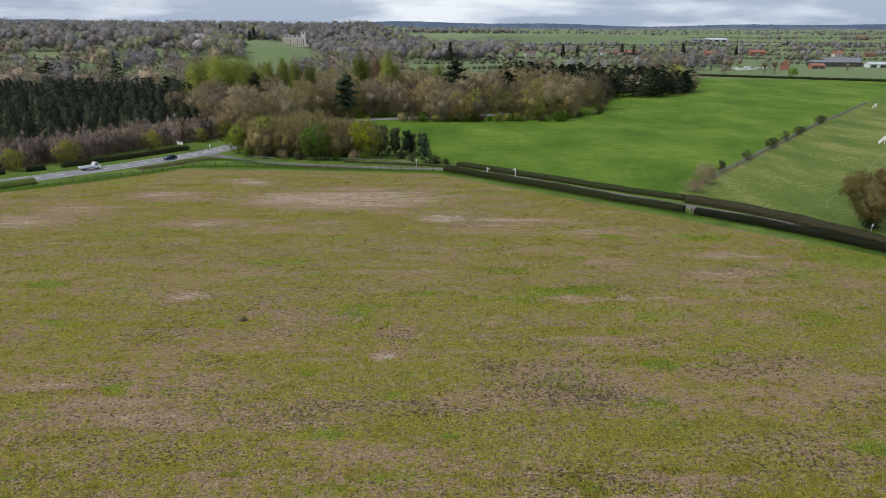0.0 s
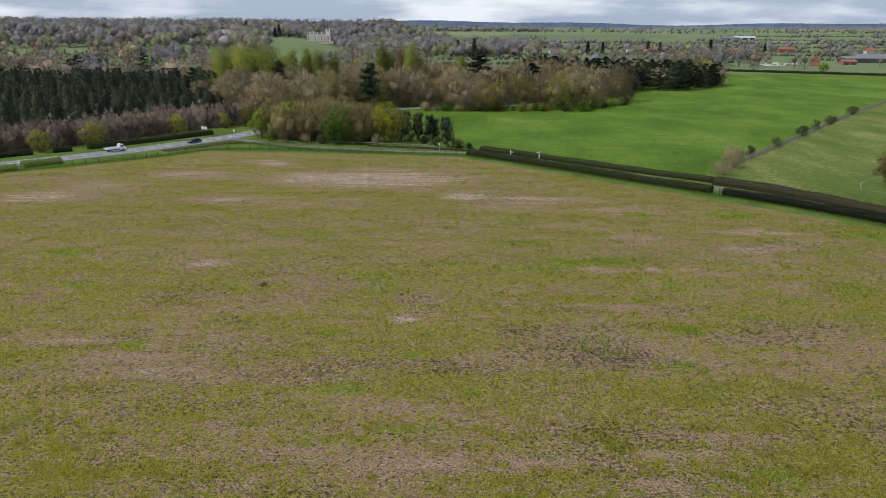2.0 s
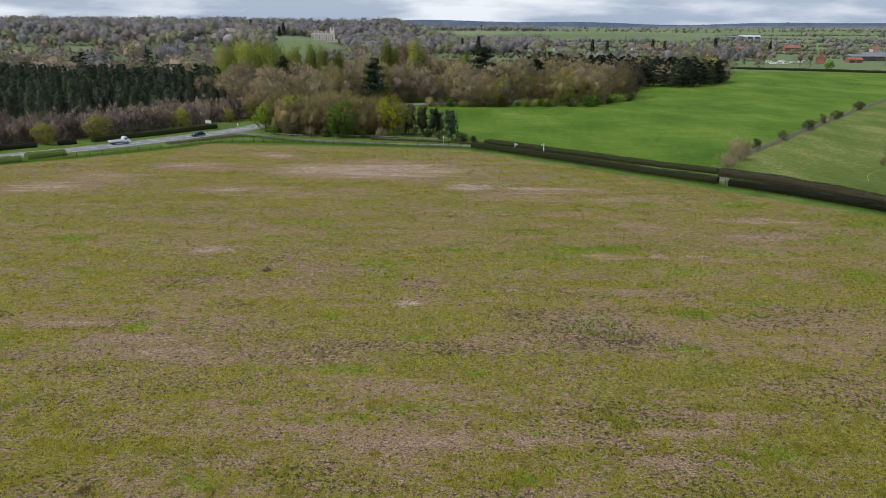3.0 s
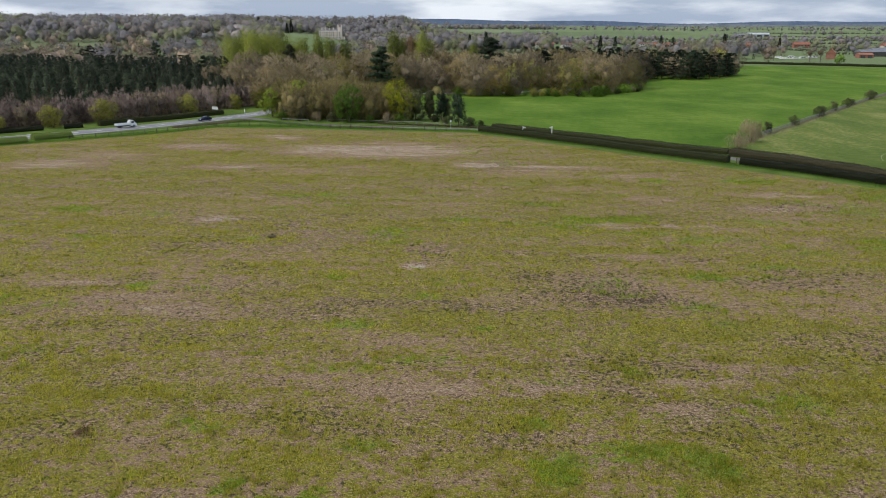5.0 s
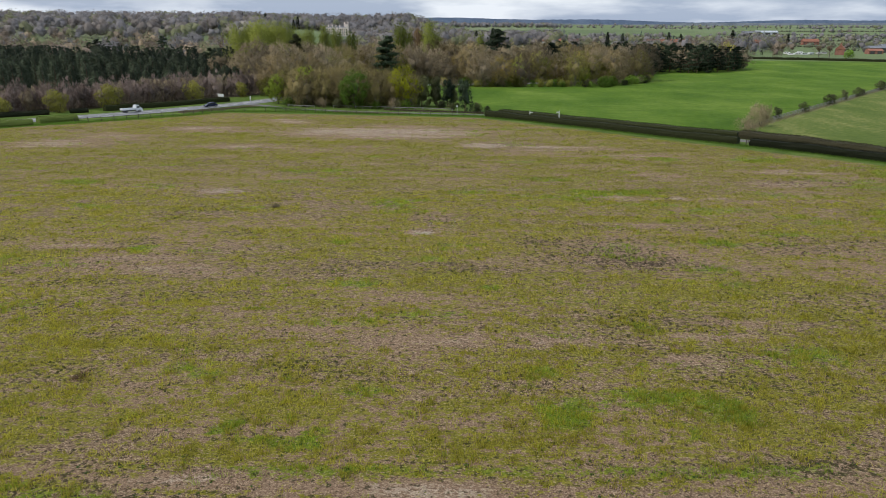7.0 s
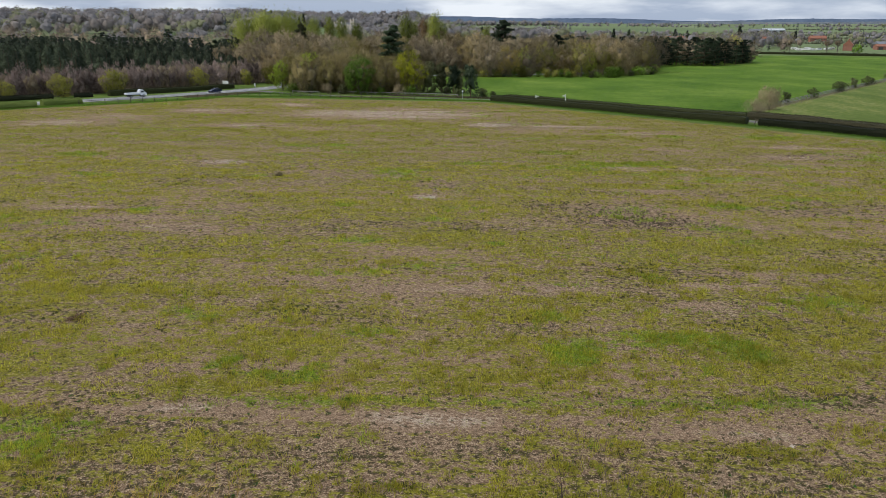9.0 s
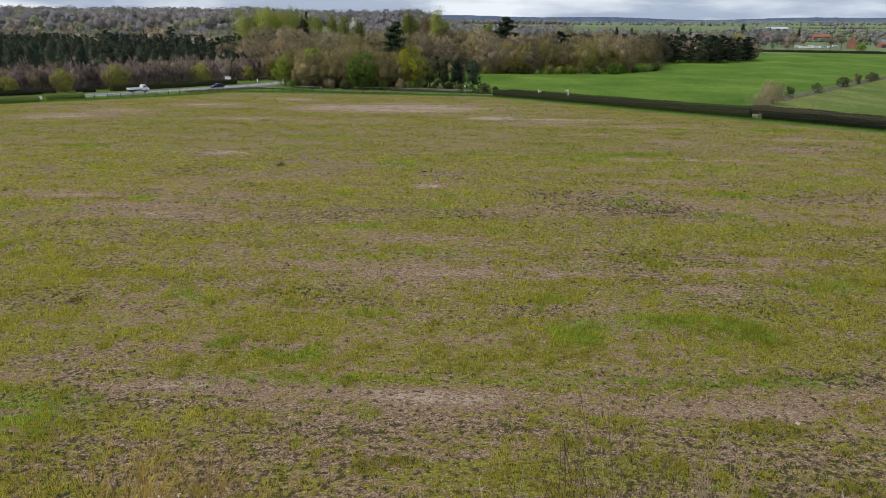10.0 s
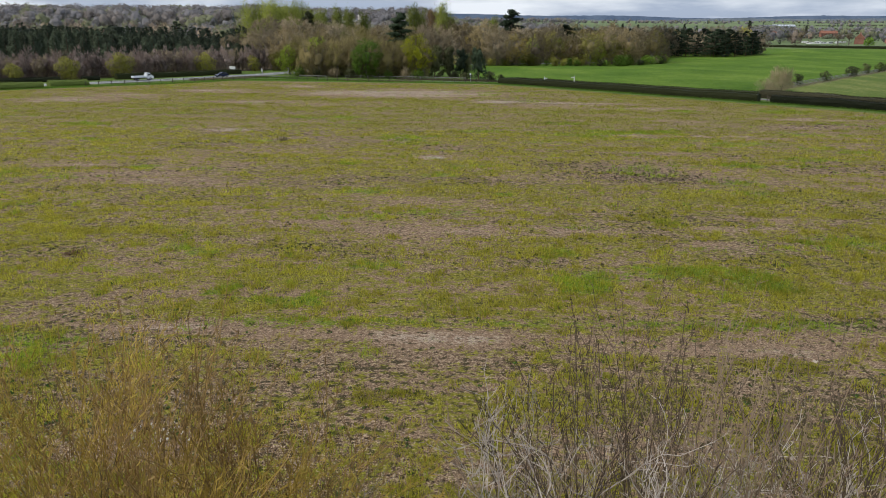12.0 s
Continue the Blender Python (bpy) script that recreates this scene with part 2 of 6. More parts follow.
# ---- ground material: stubble field, crop, pasture, rough grass, far fields ----
def ground_material():
    k = Graph("fields", 0.95, 0.1)
    sep = k.nodes.new("ShaderNodeSeparateXYZ")
    k.links.new(k.where, sep.inputs[0])
    X, Y = sep.outputs[0], sep.outputs[1]
    edge = k.math("MULTIPLY", k.math("SUBTRACT", k.noise(0.5, detail=3), 0.5), 3.0)

    def side(ax, ay, bx, by, soft=0.6):
        """1 on the left of the line from a to b."""
        dx, dy = bx - ax, by - ay
        n = math.hypot(dx, dy)
        d = k.math("ADD", k.math("MULTIPLY", X, -dy / n), k.math("MULTIPLY", Y, dx / n))
        d = k.math("ADD", k.math("SUBTRACT", d, (-dy * ax + dx * ay) / n), edge)
        return k.step(d, -soft, soft)

    def both(*masks):
        m = masks[0]
        for o in masks[1:]:
            m = k.math("MULTIPLY", m, o)
        return m

    # stubble
    def cover(name):
        a = k.nodes.new("ShaderNodeAttribute")
        a.attribute_name = name
        return a.outputs["Fac"]

    tuft = k.noise(1.5, (0.75, 1.0, 1), 5, 0.62, (3, 9, 0))
    clump = k.noise(4.5, (0.8, 1.0, 1), 4, 0.7, (8, 1, 0))
    grain = k.noise(15.0, (0.85, 1, 1), 3, 0.7)
    rows = k.noise(2.2, (0.06, 1.0, 1), 3, 0.6, (13, 5, 0))
    soil = cover("bare")
    g = k.math("ADD", cover("grass"), k.math("MULTIPLY", k.math("SUBTRACT", tuft, 0.5), 1.9))
    g = k.math("ADD", g, k.math("MULTIPLY", k.math("SUBTRACT", clump, 0.5), 1.5))
    g = k.math("ADD", g, k.math("MULTIPLY", k.math("SUBTRACT", rows, 0.5), 0.5))
    grassy = k.step(g, 0.38, 0.64)
    straw = k.ramp(k.math("ADD", k.math("MULTIPLY", clump, 0.45), k.math("MULTIPLY", grain, 0.55)), [(0.40, (0.026, 0.017, 0.011)), (0.46, (0.132, 0.087, 0.052)), (0.53, (0.290, 0.196, 0.120)), (0.60, (0.64, 0.49, 0.34))])
    pink = k.step(k.noise(0.07, (0.3, 1, 1), 4, 0.6, (70, 3, 0)), 0.42, 0.62)
    straw = k.mix(k.math("MULTIPLY", k.math("MAXIMUM", pink, k.step(soil, 0.2, 0.8)), 0.5), straw, k.mix(k.step(grain, 0.35, 0.65), (0.170, 0.104, 0.064), (0.430, 0.285, 0.190)))
    pale = k.math("MULTIPLY", k.step(soil, 0.7, 1.35), k.step(k.math("ADD", tuft, clump), 0.93, 1.10))
    straw = k.mix(k.math("MULTIPLY", pale, 0.75), straw, k.mix(k.step(grain, 0.35, 0.65), (0.32, 0.25, 0.18), (0.80, 0.69, 0.55)))
    grass = k.ramp(k.math("ADD", k.math("MULTIPLY", clump, 0.65), k.math("MULTIPLY", grain, 0.35)), [(0.36, (0.054, 0.053, 0.010)), (0.45, (0.132, 0.124, 0.017)), (0.54, (0.232, 0.212, 0.028)), (0.64, (0.36, 0.322, 0.050))])
    lush = k.step(k.math("ADD", cover("lush"), k.math("MULTIPLY", k.math("SUBTRACT", tuft, 0.5), 1.2)), 0.25, 0.75)
    grass = k.mix(k.math("MULTIPLY", lush, 0.75), grass, k.mix(k.step(clump, 0.35, 0.65), (0.062, 0.115, 0.010), (0.195, 0.285, 0.026)))
    stubble = k.mix(grassy, straw, grass)
    # dark weeds, plus painted shade in the gaps between tufts and clods
    weed_shade = k.step(k.math("ADD", k.noise(2.6, (0.9, 1, 1), 3, 0.6, (21, 33, 0)), k.math("MULTIPLY", cover("dark"), 0.10)), 0.575, 0.64)
    stubble = k.mix(k.math("MULTIPLY", weed_shade, 0.8), stubble, (0.042, 0.038, 0.015))
    fleck = k.step(k.noise(8.0, (0.9, 1, 1), 2, 0.6, (51, 13, 0)), 0.575, 0.65)
    stubble = k.mix(k.math("MULTIPLY", fleck, 0.55), stubble, (0.56, 0.43, 0.29))
    # bright green crop with faint drill lines
    crop = k.ramp(k.math("ADD", k.math("MULTIPLY", k.noise(0.035, (1.1, 0.55, 1), 9, 0.65), 0.7), k.math("MULTIPLY", k.noise(0.6, (1.0, 0.5, 1), 5, 0.7), 0.3)), [(0.36, (0.056, 0.118, 0.010)), (0.5, (0.097, 0.172, 0.017)), (0.62, (0.155, 0.230, 0.034))])
    crop = k.mix(k.math("MULTIPLY", k.step(k.noise(0.30, (0.16, 1.3, 1), 4, 0.6, (9, 4, 0)), 0.56, 0.66), 0.45), crop, (0.040, 0.085, 0.010))
    pasture = k.ramp(k.math("ADD", k.math("MULTIPLY", k.noise(0.045, (1.4, 0.5, 1), 6), 0.6), k.math("MULTIPLY", k.noise(0.9, detail=5), 0.4)), [(0.36, (0.078, 0.122, 0.022)), (0.5, (0.122, 0.165, 0.035)), (0.62, (0.24, 0.245, 0.08))])
    rough = k.ramp(k.math("ADD", k.math("MULTIPLY", k.noise(0.15, detail=6), 0.6), k.math("MULTIPLY", k.noise(2.0, detail=5), 0.4)), [(0.35, (0.055, 0.092, 0.017)), (0.5, (0.100, 0.158, 0.028)), (0.68, (0.155, 0.208, 0.050))])
    litter = k.ramp(k.noise(0.4, detail=6), [(0.35, (0.05, 0.04, 0.025)), (0.65, (0.12, 0.095, 0.06))])
    vor = k.nodes.new("ShaderNodeTexVoronoi")
    vm = k.nodes.new("ShaderNodeMapping")
    vm.inputs["Scale"].default_value, vm.inputs["Rotation"].default_value = (0.0045, 0.0036, 0), (0, 0, 0.25)
    k.links.new(k.where, vm.inputs["Vector"])
    k.links.new(vm.outputs["Vector"], vor.inputs["Vector"])
    vor.inputs["Scale"].default_value = 1.0
    vs = k.nodes.new("ShaderNodeSeparateColor")
    k.links.new(vor.outputs["Color"], vs.inputs[0])
    far = k.ramp(vs.outputs[0], [(0.0, (0.12, 0.175, 0.075)), (0.3, (0.17, 0.235, 0.105)), (0.5, (0.185, 0.225, 0.112)), (0.7, (0.15, 0.215, 0.085)), (1.0, (0.22, 0.265, 0.14))])
    far = k.mix(k.math("MULTIPLY", k.noise(0.01, detail=6), 0.6), far, (0.14, 0.15, 0.085))

    far_wood = both(side(-270.0, 930.0, -459.0, 1700.0, 20.0), k.step(Y, 1000, 1040))
    far = k.mix(k.math("MULTIPLY", far_wood, k.step(k.noise(0.006, detail=4), 0.4, 0.5)), far, (0.15, 0.165, 0.095))

    in_stubble = both(side(-114.0, 163.5, -78.5, 202.5, 1.0), 1.0)
    in_stubble = both(k.math("SUBTRACT", 1.0, in_stubble), side(-2.0, 196.5, -78.5, 202.8, 1.0), side(88.0, 111.0, -2.0, 196.5, 1.0))
    in_crop = both(side(12.0, 208.0, 62.0, 164.0, 0.8), k.math("SUBTRACT", 1.0, side(266, 447, 57, 170, 0.8)), k.math("SUBTRACT", 1.0, side(0.0, 700, 400, 640)), k.math("SUBTRACT", 1.0, side(2.0, 208.0, -32.0, 318.0)))
    in_pasture = both(side(60.0, 168.0, 112.0, 108.0, 0.8), side(266, 447, 57, 170, 0.8), k.math("SUBTRACT", 1.0, side(266, 447, 500, 380, 0.8)))
    is_far = k.step(Y, 640, 720)
    wood_l = both(side(-126.0, 197.0, -84.0, 272.0), k.step(Y, 150, 160))

    c = k.mix(wood_l, rough, litter)
    c = k.mix(is_far, c, far)
    c = k.mix(in_pasture, c, pasture)
    c = k.mix(in_crop, c, crop)
    c = k.mix(in_stubble, c, stubble)
    k.bump(k.math("ADD", k.math("MULTIPLY", tuft, 0.6), k.math("ADD", clump, k.math("MULTIPLY", grain, 0.5))), 0.8, 0.22)
    return k.done(c)


GROUND = ground_material()


def ground_sheet():
    gx = np.concatenate([-np.geomspace(4600, 305, 26), np.arange(-300, -125, 6.0), np.arange(-125, 105, 0.8), np.arange(106, 301, 6.0), np.geomspace(305, 4600, 26)])
    gy = np.concatenate([np.arange(-300, -20, 20.0), np.arange(-20, 12, 4.0), np.arange(12, 205, 0.6), np.arange(206, 700, 6.0), np.geomspace(700, 4900, 60)])
    xx, yy = np.meshgrid(gx, gy)
    v = np.stack([xx.ravel(), yy.ravel(), land_array(xx.ravel(), yy.ravel())], 1)
    nx, ny = len(gx), len(gy)
    i = (np.arange(ny - 1)[:, None] * nx + np.arange(nx - 1)[None]).ravel()
    f = np.stack([i, i + 1, i + nx + 1, i + nx], 1)
    ob = mesh_object("ground", v, f, GROUND, True)
    for name, values in zip(("grass", "bare", "lush", "dark"), field_cover(v[:, 0], v[:, 1])):
        ob.data.attributes.new(name, "FLOAT", "POINT").data.foreach_set("value", values.astype(np.float32))
    return tagged(ob, "stubble field, green crop, pasture and far farmland", "ground", kind="structure")


ground_sheet()


# ---- curves in the plan ----
def spline(points, step):
    """Evenly stepped points on a smooth line through the given ones, with the headings."""
    p = np.array(points, float)
    q = np.concatenate([[2 * p[0] - p[1]], p, [2 * p[-1] - p[-2]]])
    out = []
    for i in range(1, len(q) - 2):
        a, b, c, d = q[i - 1:i + 3]
        for t in np.linspace(0, 1, 24, endpoint=False):
            out.append(0.5 * (2 * b + (c - a) * t + (2 * a - 5 * b + 4 * c - d) * t * t + (3 * b - a - 3 * c + d) * t ** 3))
    out = np.array(out + [p[-1]])
    s = np.concatenate([[0], np.cumsum(np.hypot(*np.diff(out, axis=0).T))])
    at = np.arange(0, s[-1], step)
    r = np.stack([np.interp(at, s, out[:, 0]), np.interp(at, s, out[:, 1])], 1)
    h = np.gradient(r, axis=0)
    h /= np.linalg.norm(h, axis=1)[:, None]
    return r, h


def strip(name, points, half, lift, material, step=3.0, across=2, shift=0.0):
    """A ribbon that lies on the land."""
    r, h = spline(points, step)
    side = np.stack([-h[:, 1], h[:, 0]], 1)
    rows = []
    for u in np.linspace(-1, 1, across + 1):
        p = r + side * (half * u + shift)
        rows.append(np.column_stack([p, land_array(p[:, 0], p[:, 1]) + lift * (1 if abs(u) < 0.99 else 0.6)]))
    v = np.stack(rows, 1).reshape(-1, 3)
    m, n = len(r), across + 1
    i = (np.arange(m - 1)[:, None] * n + np.arange(n - 1)[None]).ravel()
    f = np.stack([i, i + n, i + n + 1, i + 1], 1)[:, ::-1]
    return mesh_object(name, v, f, material)


ROAD = [(-240, 40), (-190, 97), (-150, 142), (-116.5, 180), (-106.5, 190.8), (-96.6, 203), (-86, 219), (-80, 229.5), (-73.5, 246), (-69, 268), (-62, 300), (-42, 333), (-18, 347), (20, 362), (70, 400)]
LANE = [(-80.5, 229), (-74, 226.5), (-68, 222.5), (-60, 215.6), (-48.7, 211.6), (-31, 207.5), (-14, 205), (2, 202.5), (12, 198), (25, 186.8), (40, 172.5), (57, 157), (73, 141.5), (84, 125.5), (100, 100), (120, 68)]
asphalt = plain_mat("worn_asphalt", (0.17, 0.17, 0.18), (0.25, 0.25, 0.26), 0.25, 0.75)
lane_mat = plain_mat("dusty_lane_asphalt", (0.12, 0.115, 0.11), (0.19, 0.18, 0.17), 0.3, 0.85)
road_paint = plain_mat("road_paint", (0.62, 0.62, 0.60), (0.78, 0.78, 0.76), 1.0, 0.6)
tagged(strip("road", ROAD, 4.4, 0.10, asphalt, 3.0, 4), "pale grey worn asphalt main road", "road", kind="structure")
tagged(strip("lane", LANE, 1.9, 0.07, lane_mat, 2.5, 2), "narrow pale asphalt country lane", "road", kind="structure")


# ---- building blocks ----
def part(name, bm, material, parent=None, label="", smooth=False):
    me = bpy.data.meshes.new(name)
    bm.to_mesh(me)
    bm.free()
    me.materials.append(material)
    if smooth:
        me.polygons.foreach_set("use_smooth", [True] * len(me.polygons))
    ob = new(name, me)
    ob.parent = parent
    return tagged(ob, label)


def box(bm, x0, y0, z0, x1, y1, z1):
    v = [bm.verts.new(p) for p in ((x0, y0, z0), (x1, y0, z0), (x1, y1, z0), (x0, y1, z0), (x0, y0, z1), (x1, y0, z1), (x1, y1, z1), (x0, y1, z1))]
    for q in ((3, 2, 1, 0), (4, 5, 6, 7), (0, 1, 5, 4), (1, 2, 6, 5), (2, 3, 7, 6), (3, 0, 4, 7)):
        bm.faces.new([v[i] for i in q])
    return bm


def boxes(*sizes):
    bm = bmesh.new()
    for s in sizes:
        box(bm, *s)
    return bm


def prism(bm, profile, x0, x1):
    """A profile of (y, z), given anticlockwise as seen from +x, drawn out from x0 to x1."""
    a = [bm.verts.new((x0, y, z)) for y, z in profile]
    b = [bm.verts.new((x1, y, z)) for y, z in profile]
    n = len(profile)
    bm.faces.new(a[::-1])
    bm.faces.new(b)
    for i in range(n):
        bm.faces.new((a[i], a[(i + 1) % n], b[(i + 1) % n], b[i]))
    return bm


def tubes(lines, sides=5):
    """Tapered tubes along lines of (point, radius): vertices and faces."""
    V, Fc = [], []
    for line in lines:
        pts = [Vector(p) for p, r in line]
        base = len(V)
        for i, (p, r) in enumerate(line):
            d = (pts[min(i + 1, len(pts) - 1)] - pts[max(i - 1, 0)]).normalized()
            u = d.orthogonal().normalized()
            w = d.cross(u)
            for s in range(sides):
                a = 2 * math.pi * s / sides
                V.append(tuple(pts[i] + (u * math.cos(a) + w * math.sin(a)) * r))
        for i in range(len(line) - 1):
            for s in range(sides):
                t = (s + 1) % sides
                Fc.append((base + i * sides + s, base + i * sides + t, base + (i + 1) * sides + t, base + (i + 1) * sides + s))
    return V, Fc


def unit(a):
    return a / np.maximum(np.linalg.norm(a, axis=1), 1e-6)[:, None]


def slivers(rng, start, way, length, width, out=None):
    """Thin triangles from start along way: twigs, blades, needles. out: the side that each one turns its face to."""
    n = len(start)
    way = unit(way)
    o = unit(np.cross(way, rng.normal(size=(n, 3))))
    if out is not None:
        face = np.cross(2 * o, way)
        o = o * np.where((face * out).sum(1) < 0, -1.0, 1.0)[:, None]
    v = np.stack([start - o * width[:, None] / 2, start + o * width[:, None] / 2, start + way * length[:, None]], 1).reshape(-1, 3)
    return v, np.arange(3 * n).reshape(-1, 3)


def leaves(rng, at, size, lean=None, out=None):
    """Small bent leaf clumps (two triangles each) at the given places."""
    n = len(at)
    a = rng.normal(size=(n, 3))
    if lean is not None:
        a = a * 0.8 + lean
    a = unit(a)
    if out is not None:
        a = a * np.where((a * out).sum(1) < 0, -1.0, 1.0)[:, None]
    u = unit(np.cross(a, rng.normal(size=(n, 3))))
    w = np.cross(a, u)
    s = size[:, None]
    v = np.stack([at - u * s * 0.5, at - w * s * 0.42 + a * s * 0.12, at + u * s * 0.55, at + w * s * 0.42 + a * s * 0.12], 1).reshape(-1, 3)
    i = np.arange(n) * 4
    f = np.concatenate([np.stack([i, i + 1, i + 2], 1), np.stack([i, i + 2, i + 3], 1)])
    return v, f


def outward(p, d, h, clumpy=0.55):
    """Soft facing of a crown's leaves: away from their own mass and from the tree's middle."""
    c = unit(p - np.array([0, 0, h * 0.42]))
    return unit(d * clumpy + c * 0.9 + np.array([0, 0, 0.22]))


def lobes(rng, n, h0, h1, r, top=0.6):
    """Centres and radii of the rounded masses that make up a crown."""
    out = []
    for i in range(n):
        t = (i + 0.5) / n
        z = h0 + (h1 - h0) * (0.14 + 0.74 * t ** 0.9)
        env = (1 - abs(2 * t ** top - 1) ** 2.2) ** 0.5
        a = i * 2.4 + rng.uniform(-0.5, 0.5)
        d = r * (0.18 + 0.82 * env) * (rng.uniform(0.5, 0.72) if i % 3 else rng.uniform(0.05, 0.35))
        out.append((math.cos(a) * d, math.sin(a) * d, z, r * rng.uniform(0.38, 0.52)))
    return np.array(out)


def in_lobes(rng, L, n, shell=0.5):
    k = rng.integers(0, len(L), n)
    d = rng.normal(size=(n, 3))
    d /= np.linalg.norm(d, axis=1)[:, None]
    rr = shell + (1 - shell) * rng.random(n) ** 0.6
    return L[k, :3] + d * (L[k, 3] * rr)[:, None] * np.array([1, 1, 0.85]), d


def sprays(rng, L, n, size, count=150, shell=0.72, tall=1.0):
    """Points of a crown gathered into many small sprays on its masses, with the way that each spray faces."""
    c, d = in_lobes(rng, L, count * 3, shell)
    gap = np.linalg.norm(c[:, None] - L[None, :, :3], axis=2) / L[None, :, 3]
    k = np.argsort(-gap.min(1))[:count]
    c, d = c[k], d[k]
    j = rng.integers(0, len(c), n)
    e = rng.normal(size=(n, 3))
    w = size * rng.uniform(0.65, 1.4, len(c))[j]
    p = c[j] + e * w[:, None] * np.array([0.5, 0.5, 0.5 * tall])
    p[:, 2] = np.maximum(p[:, 2], 0.1)
    return p, unit(d[j] * 0.7 + unit(e) * 0.75)


_ball = {}


def ball(fine):
    """Vertices and triangles of a unit ball."""
    if fine not in _ball:
        bm = bmesh.new()
        bmesh.ops.create_icosphere(bm, subdivisions=fine, radius=1.0)
        _ball[fine] = (np.array([q.co[:] for q in bm.verts]), np.array([[q.index for q in t.verts] for t in bm.faces]))
        bm.free()
    return _ball[fine]


def hull(rng, L, share, h, fine=2):
    """One lumpy dense inner body that follows the outline of all a crown's masses."""
    u, t = ball(fine)
    mid = np.array([0, 0, L[:, 2].mean()])
    c = L[:, :3] - mid
    b = u @ c.T
    q = L[:, 3] ** 2 - (c ** 2).sum(1) + b ** 2
    reach = np.where(q > 0, b + np.sqrt(np.maximum(q, 0)), 0).max(1)
    reach = np.maximum(reach, np.median(reach) * 0.5) * share * (1 + rng.normal(size=len(u)) * 0.13)
    v = u * reach[:, None] + mid
    v[:, 2] = np.maximum(v[:, 2], 0.05)
    return v, t, outward(v, unit(u * 0.5 + rng.normal(size=u.shape) * 0.5), h, 0.85)


def with_heart(core, sprays, out, per):
    """Joins hearts and sprays into one crown: vertices, faces, facing for each vertex."""
    cv, cf, cn = core
    v, f = sprays
    return np.concatenate([cv, v]), np.concatenate([cf, f + len(cv)]), np.concatenate([cn, np.repeat(out, per, axis=0)])


def limbs(rng, L, h, girth, fork=0.3):
    L = L[::2] if len(L) > 16 else L
    lines = [[((0, 0, -0.3), girth * 1.25), ((0.05, 0, h * 0.12), girth), ((rng.uniform(-0.2, 0.2), rng.uniform(-0.2, 0.2), h * 0.45), girth * 0.7), ((rng.uniform(-0.3, 0.3), rng.uniform(-0.3, 0.3), h * 0.82), girth * 0.18)]]
    for x, y, z, r in L:
        s = rng.uniform(fork, fork + 0.25) * min(z, h) + 0.1
        lines.append([((0, 0, s), girth * 0.45), ((x * 0.45, y * 0.45, s + (z - s) * 0.4), girth * 0.32), ((x * 0.9, y * 0.9, z), girth * 0.18), ((x * 1.25, y * 1.25, z + r * 0.7), girth * 0.05)])
        for j in range(2):
            d = rng.normal(size=3) * r * 0.7
            lines.append([((x * 0.6, y * 0.6, s + (z - s) * 0.6), girth * 0.2), ((x + d[0] * 0.6, y + d[1] * 0.6, z + abs(d[2]) * 0.4), girth * 0.1), ((x + d[0], y + d[1], z + abs(d[2])), girth * 0.03)])
    return lines


def plant(name, trunk_lines, crown_v, crown_f, bark, crown_mat, label, category="tree", sides=5, out=None):
    """A tree or shrub: trunk and crown under one empty at its base."""
    root = new(name)
    root.empty_display_size = 0.5
    if trunk_lines:
        v, f = tubes(trunk_lines, sides)
        t = mesh_object("trunk", v, f, bark, True)
        t.parent = root
    c = mesh_object("crown", crown_v, crown_f, crown_mat, normals=out)
    c.parent = root
    return tagged(root, label, category)


def merge(*pairs):
    V, Fc, base = [], [], 0
    for v, f in pairs:
        V.append(np.asarray(v, float))
        Fc.extend((np.asarray(f) + base).tolist())
        base += len(v)
    return np.concatenate(V), Fc


# ---- foliage materials ----
bark_grey = plain_mat("grey_bark", (0.15, 0.125, 0.10), (0.29, 0.25, 0.205), 1.5, 0.95)
bark_dark = plain_mat("dark_bark", (0.055, 0.042, 0.032), (0.11, 0.085, 0.062), 1.5, 0.95)
bark_pine = plain_mat("pine_bark", (0.11, 0.07, 0.045), (0.20, 0.13, 0.085), 1.5, 0.95)
twig_brown = leaf_mat("brown_twigs", (0.222, 0.180, 0.112), (0.380, 0.308, 0.192), thin=0.35)
twig_grey = leaf_mat("grey_twigs", (0.238, 0.196, 0.126), (0.400, 0.328, 0.212), thin=0.35)
twig_mauve = leaf_mat("mauve_twigs", (0.218, 0.170, 0.118), (0.380, 0.300, 0.206), thin=0.35)
twig_road = leaf_mat("roadside_twigs", (0.195, 0.150, 0.130), (0.335, 0.262, 0.225), thin=0.3)
twig_bronze = leaf_mat("bronze_twigs", (0.212, 0.168, 0.086), (0.370, 0.292, 0.150), thin=0.35)
twig_olive = leaf_mat("budding_twigs", (0.182, 0.152, 0.066), (0.325, 0.268, 0.118), thin=0.35)
leaf_poplar = leaf_mat("young_poplar_leaves", (0.185, 0.230, 0.034), (0.340, 0.370, 0.080), thin=0.35)
leaf_fresh = leaf_mat("fresh_green_leaves", (0.17, 0.25, 0.026), (0.36, 0.42, 0.055), thin=0.35)
leaf_mid = leaf_mat("mid_green_leaves", (0.105, 0.190, 0.022), (0.205, 0.325, 0.046), thin=0.35)
leaf_yellow = leaf_mat("yellow_green_leaves", (0.42, 0.44, 0.02), (0.66, 0.64, 0.055), thin=0.35)
leaf_spring = leaf_mat("spring_bud_leaves", (0.22, 0.22, 0.04), (0.4, 0.38, 0.085), thin=0.35)
needle_dark = leaf_mat("dark_needles", (0.022, 0.036, 0.022), (0.06, 0.085, 0.046), thin=0.35)
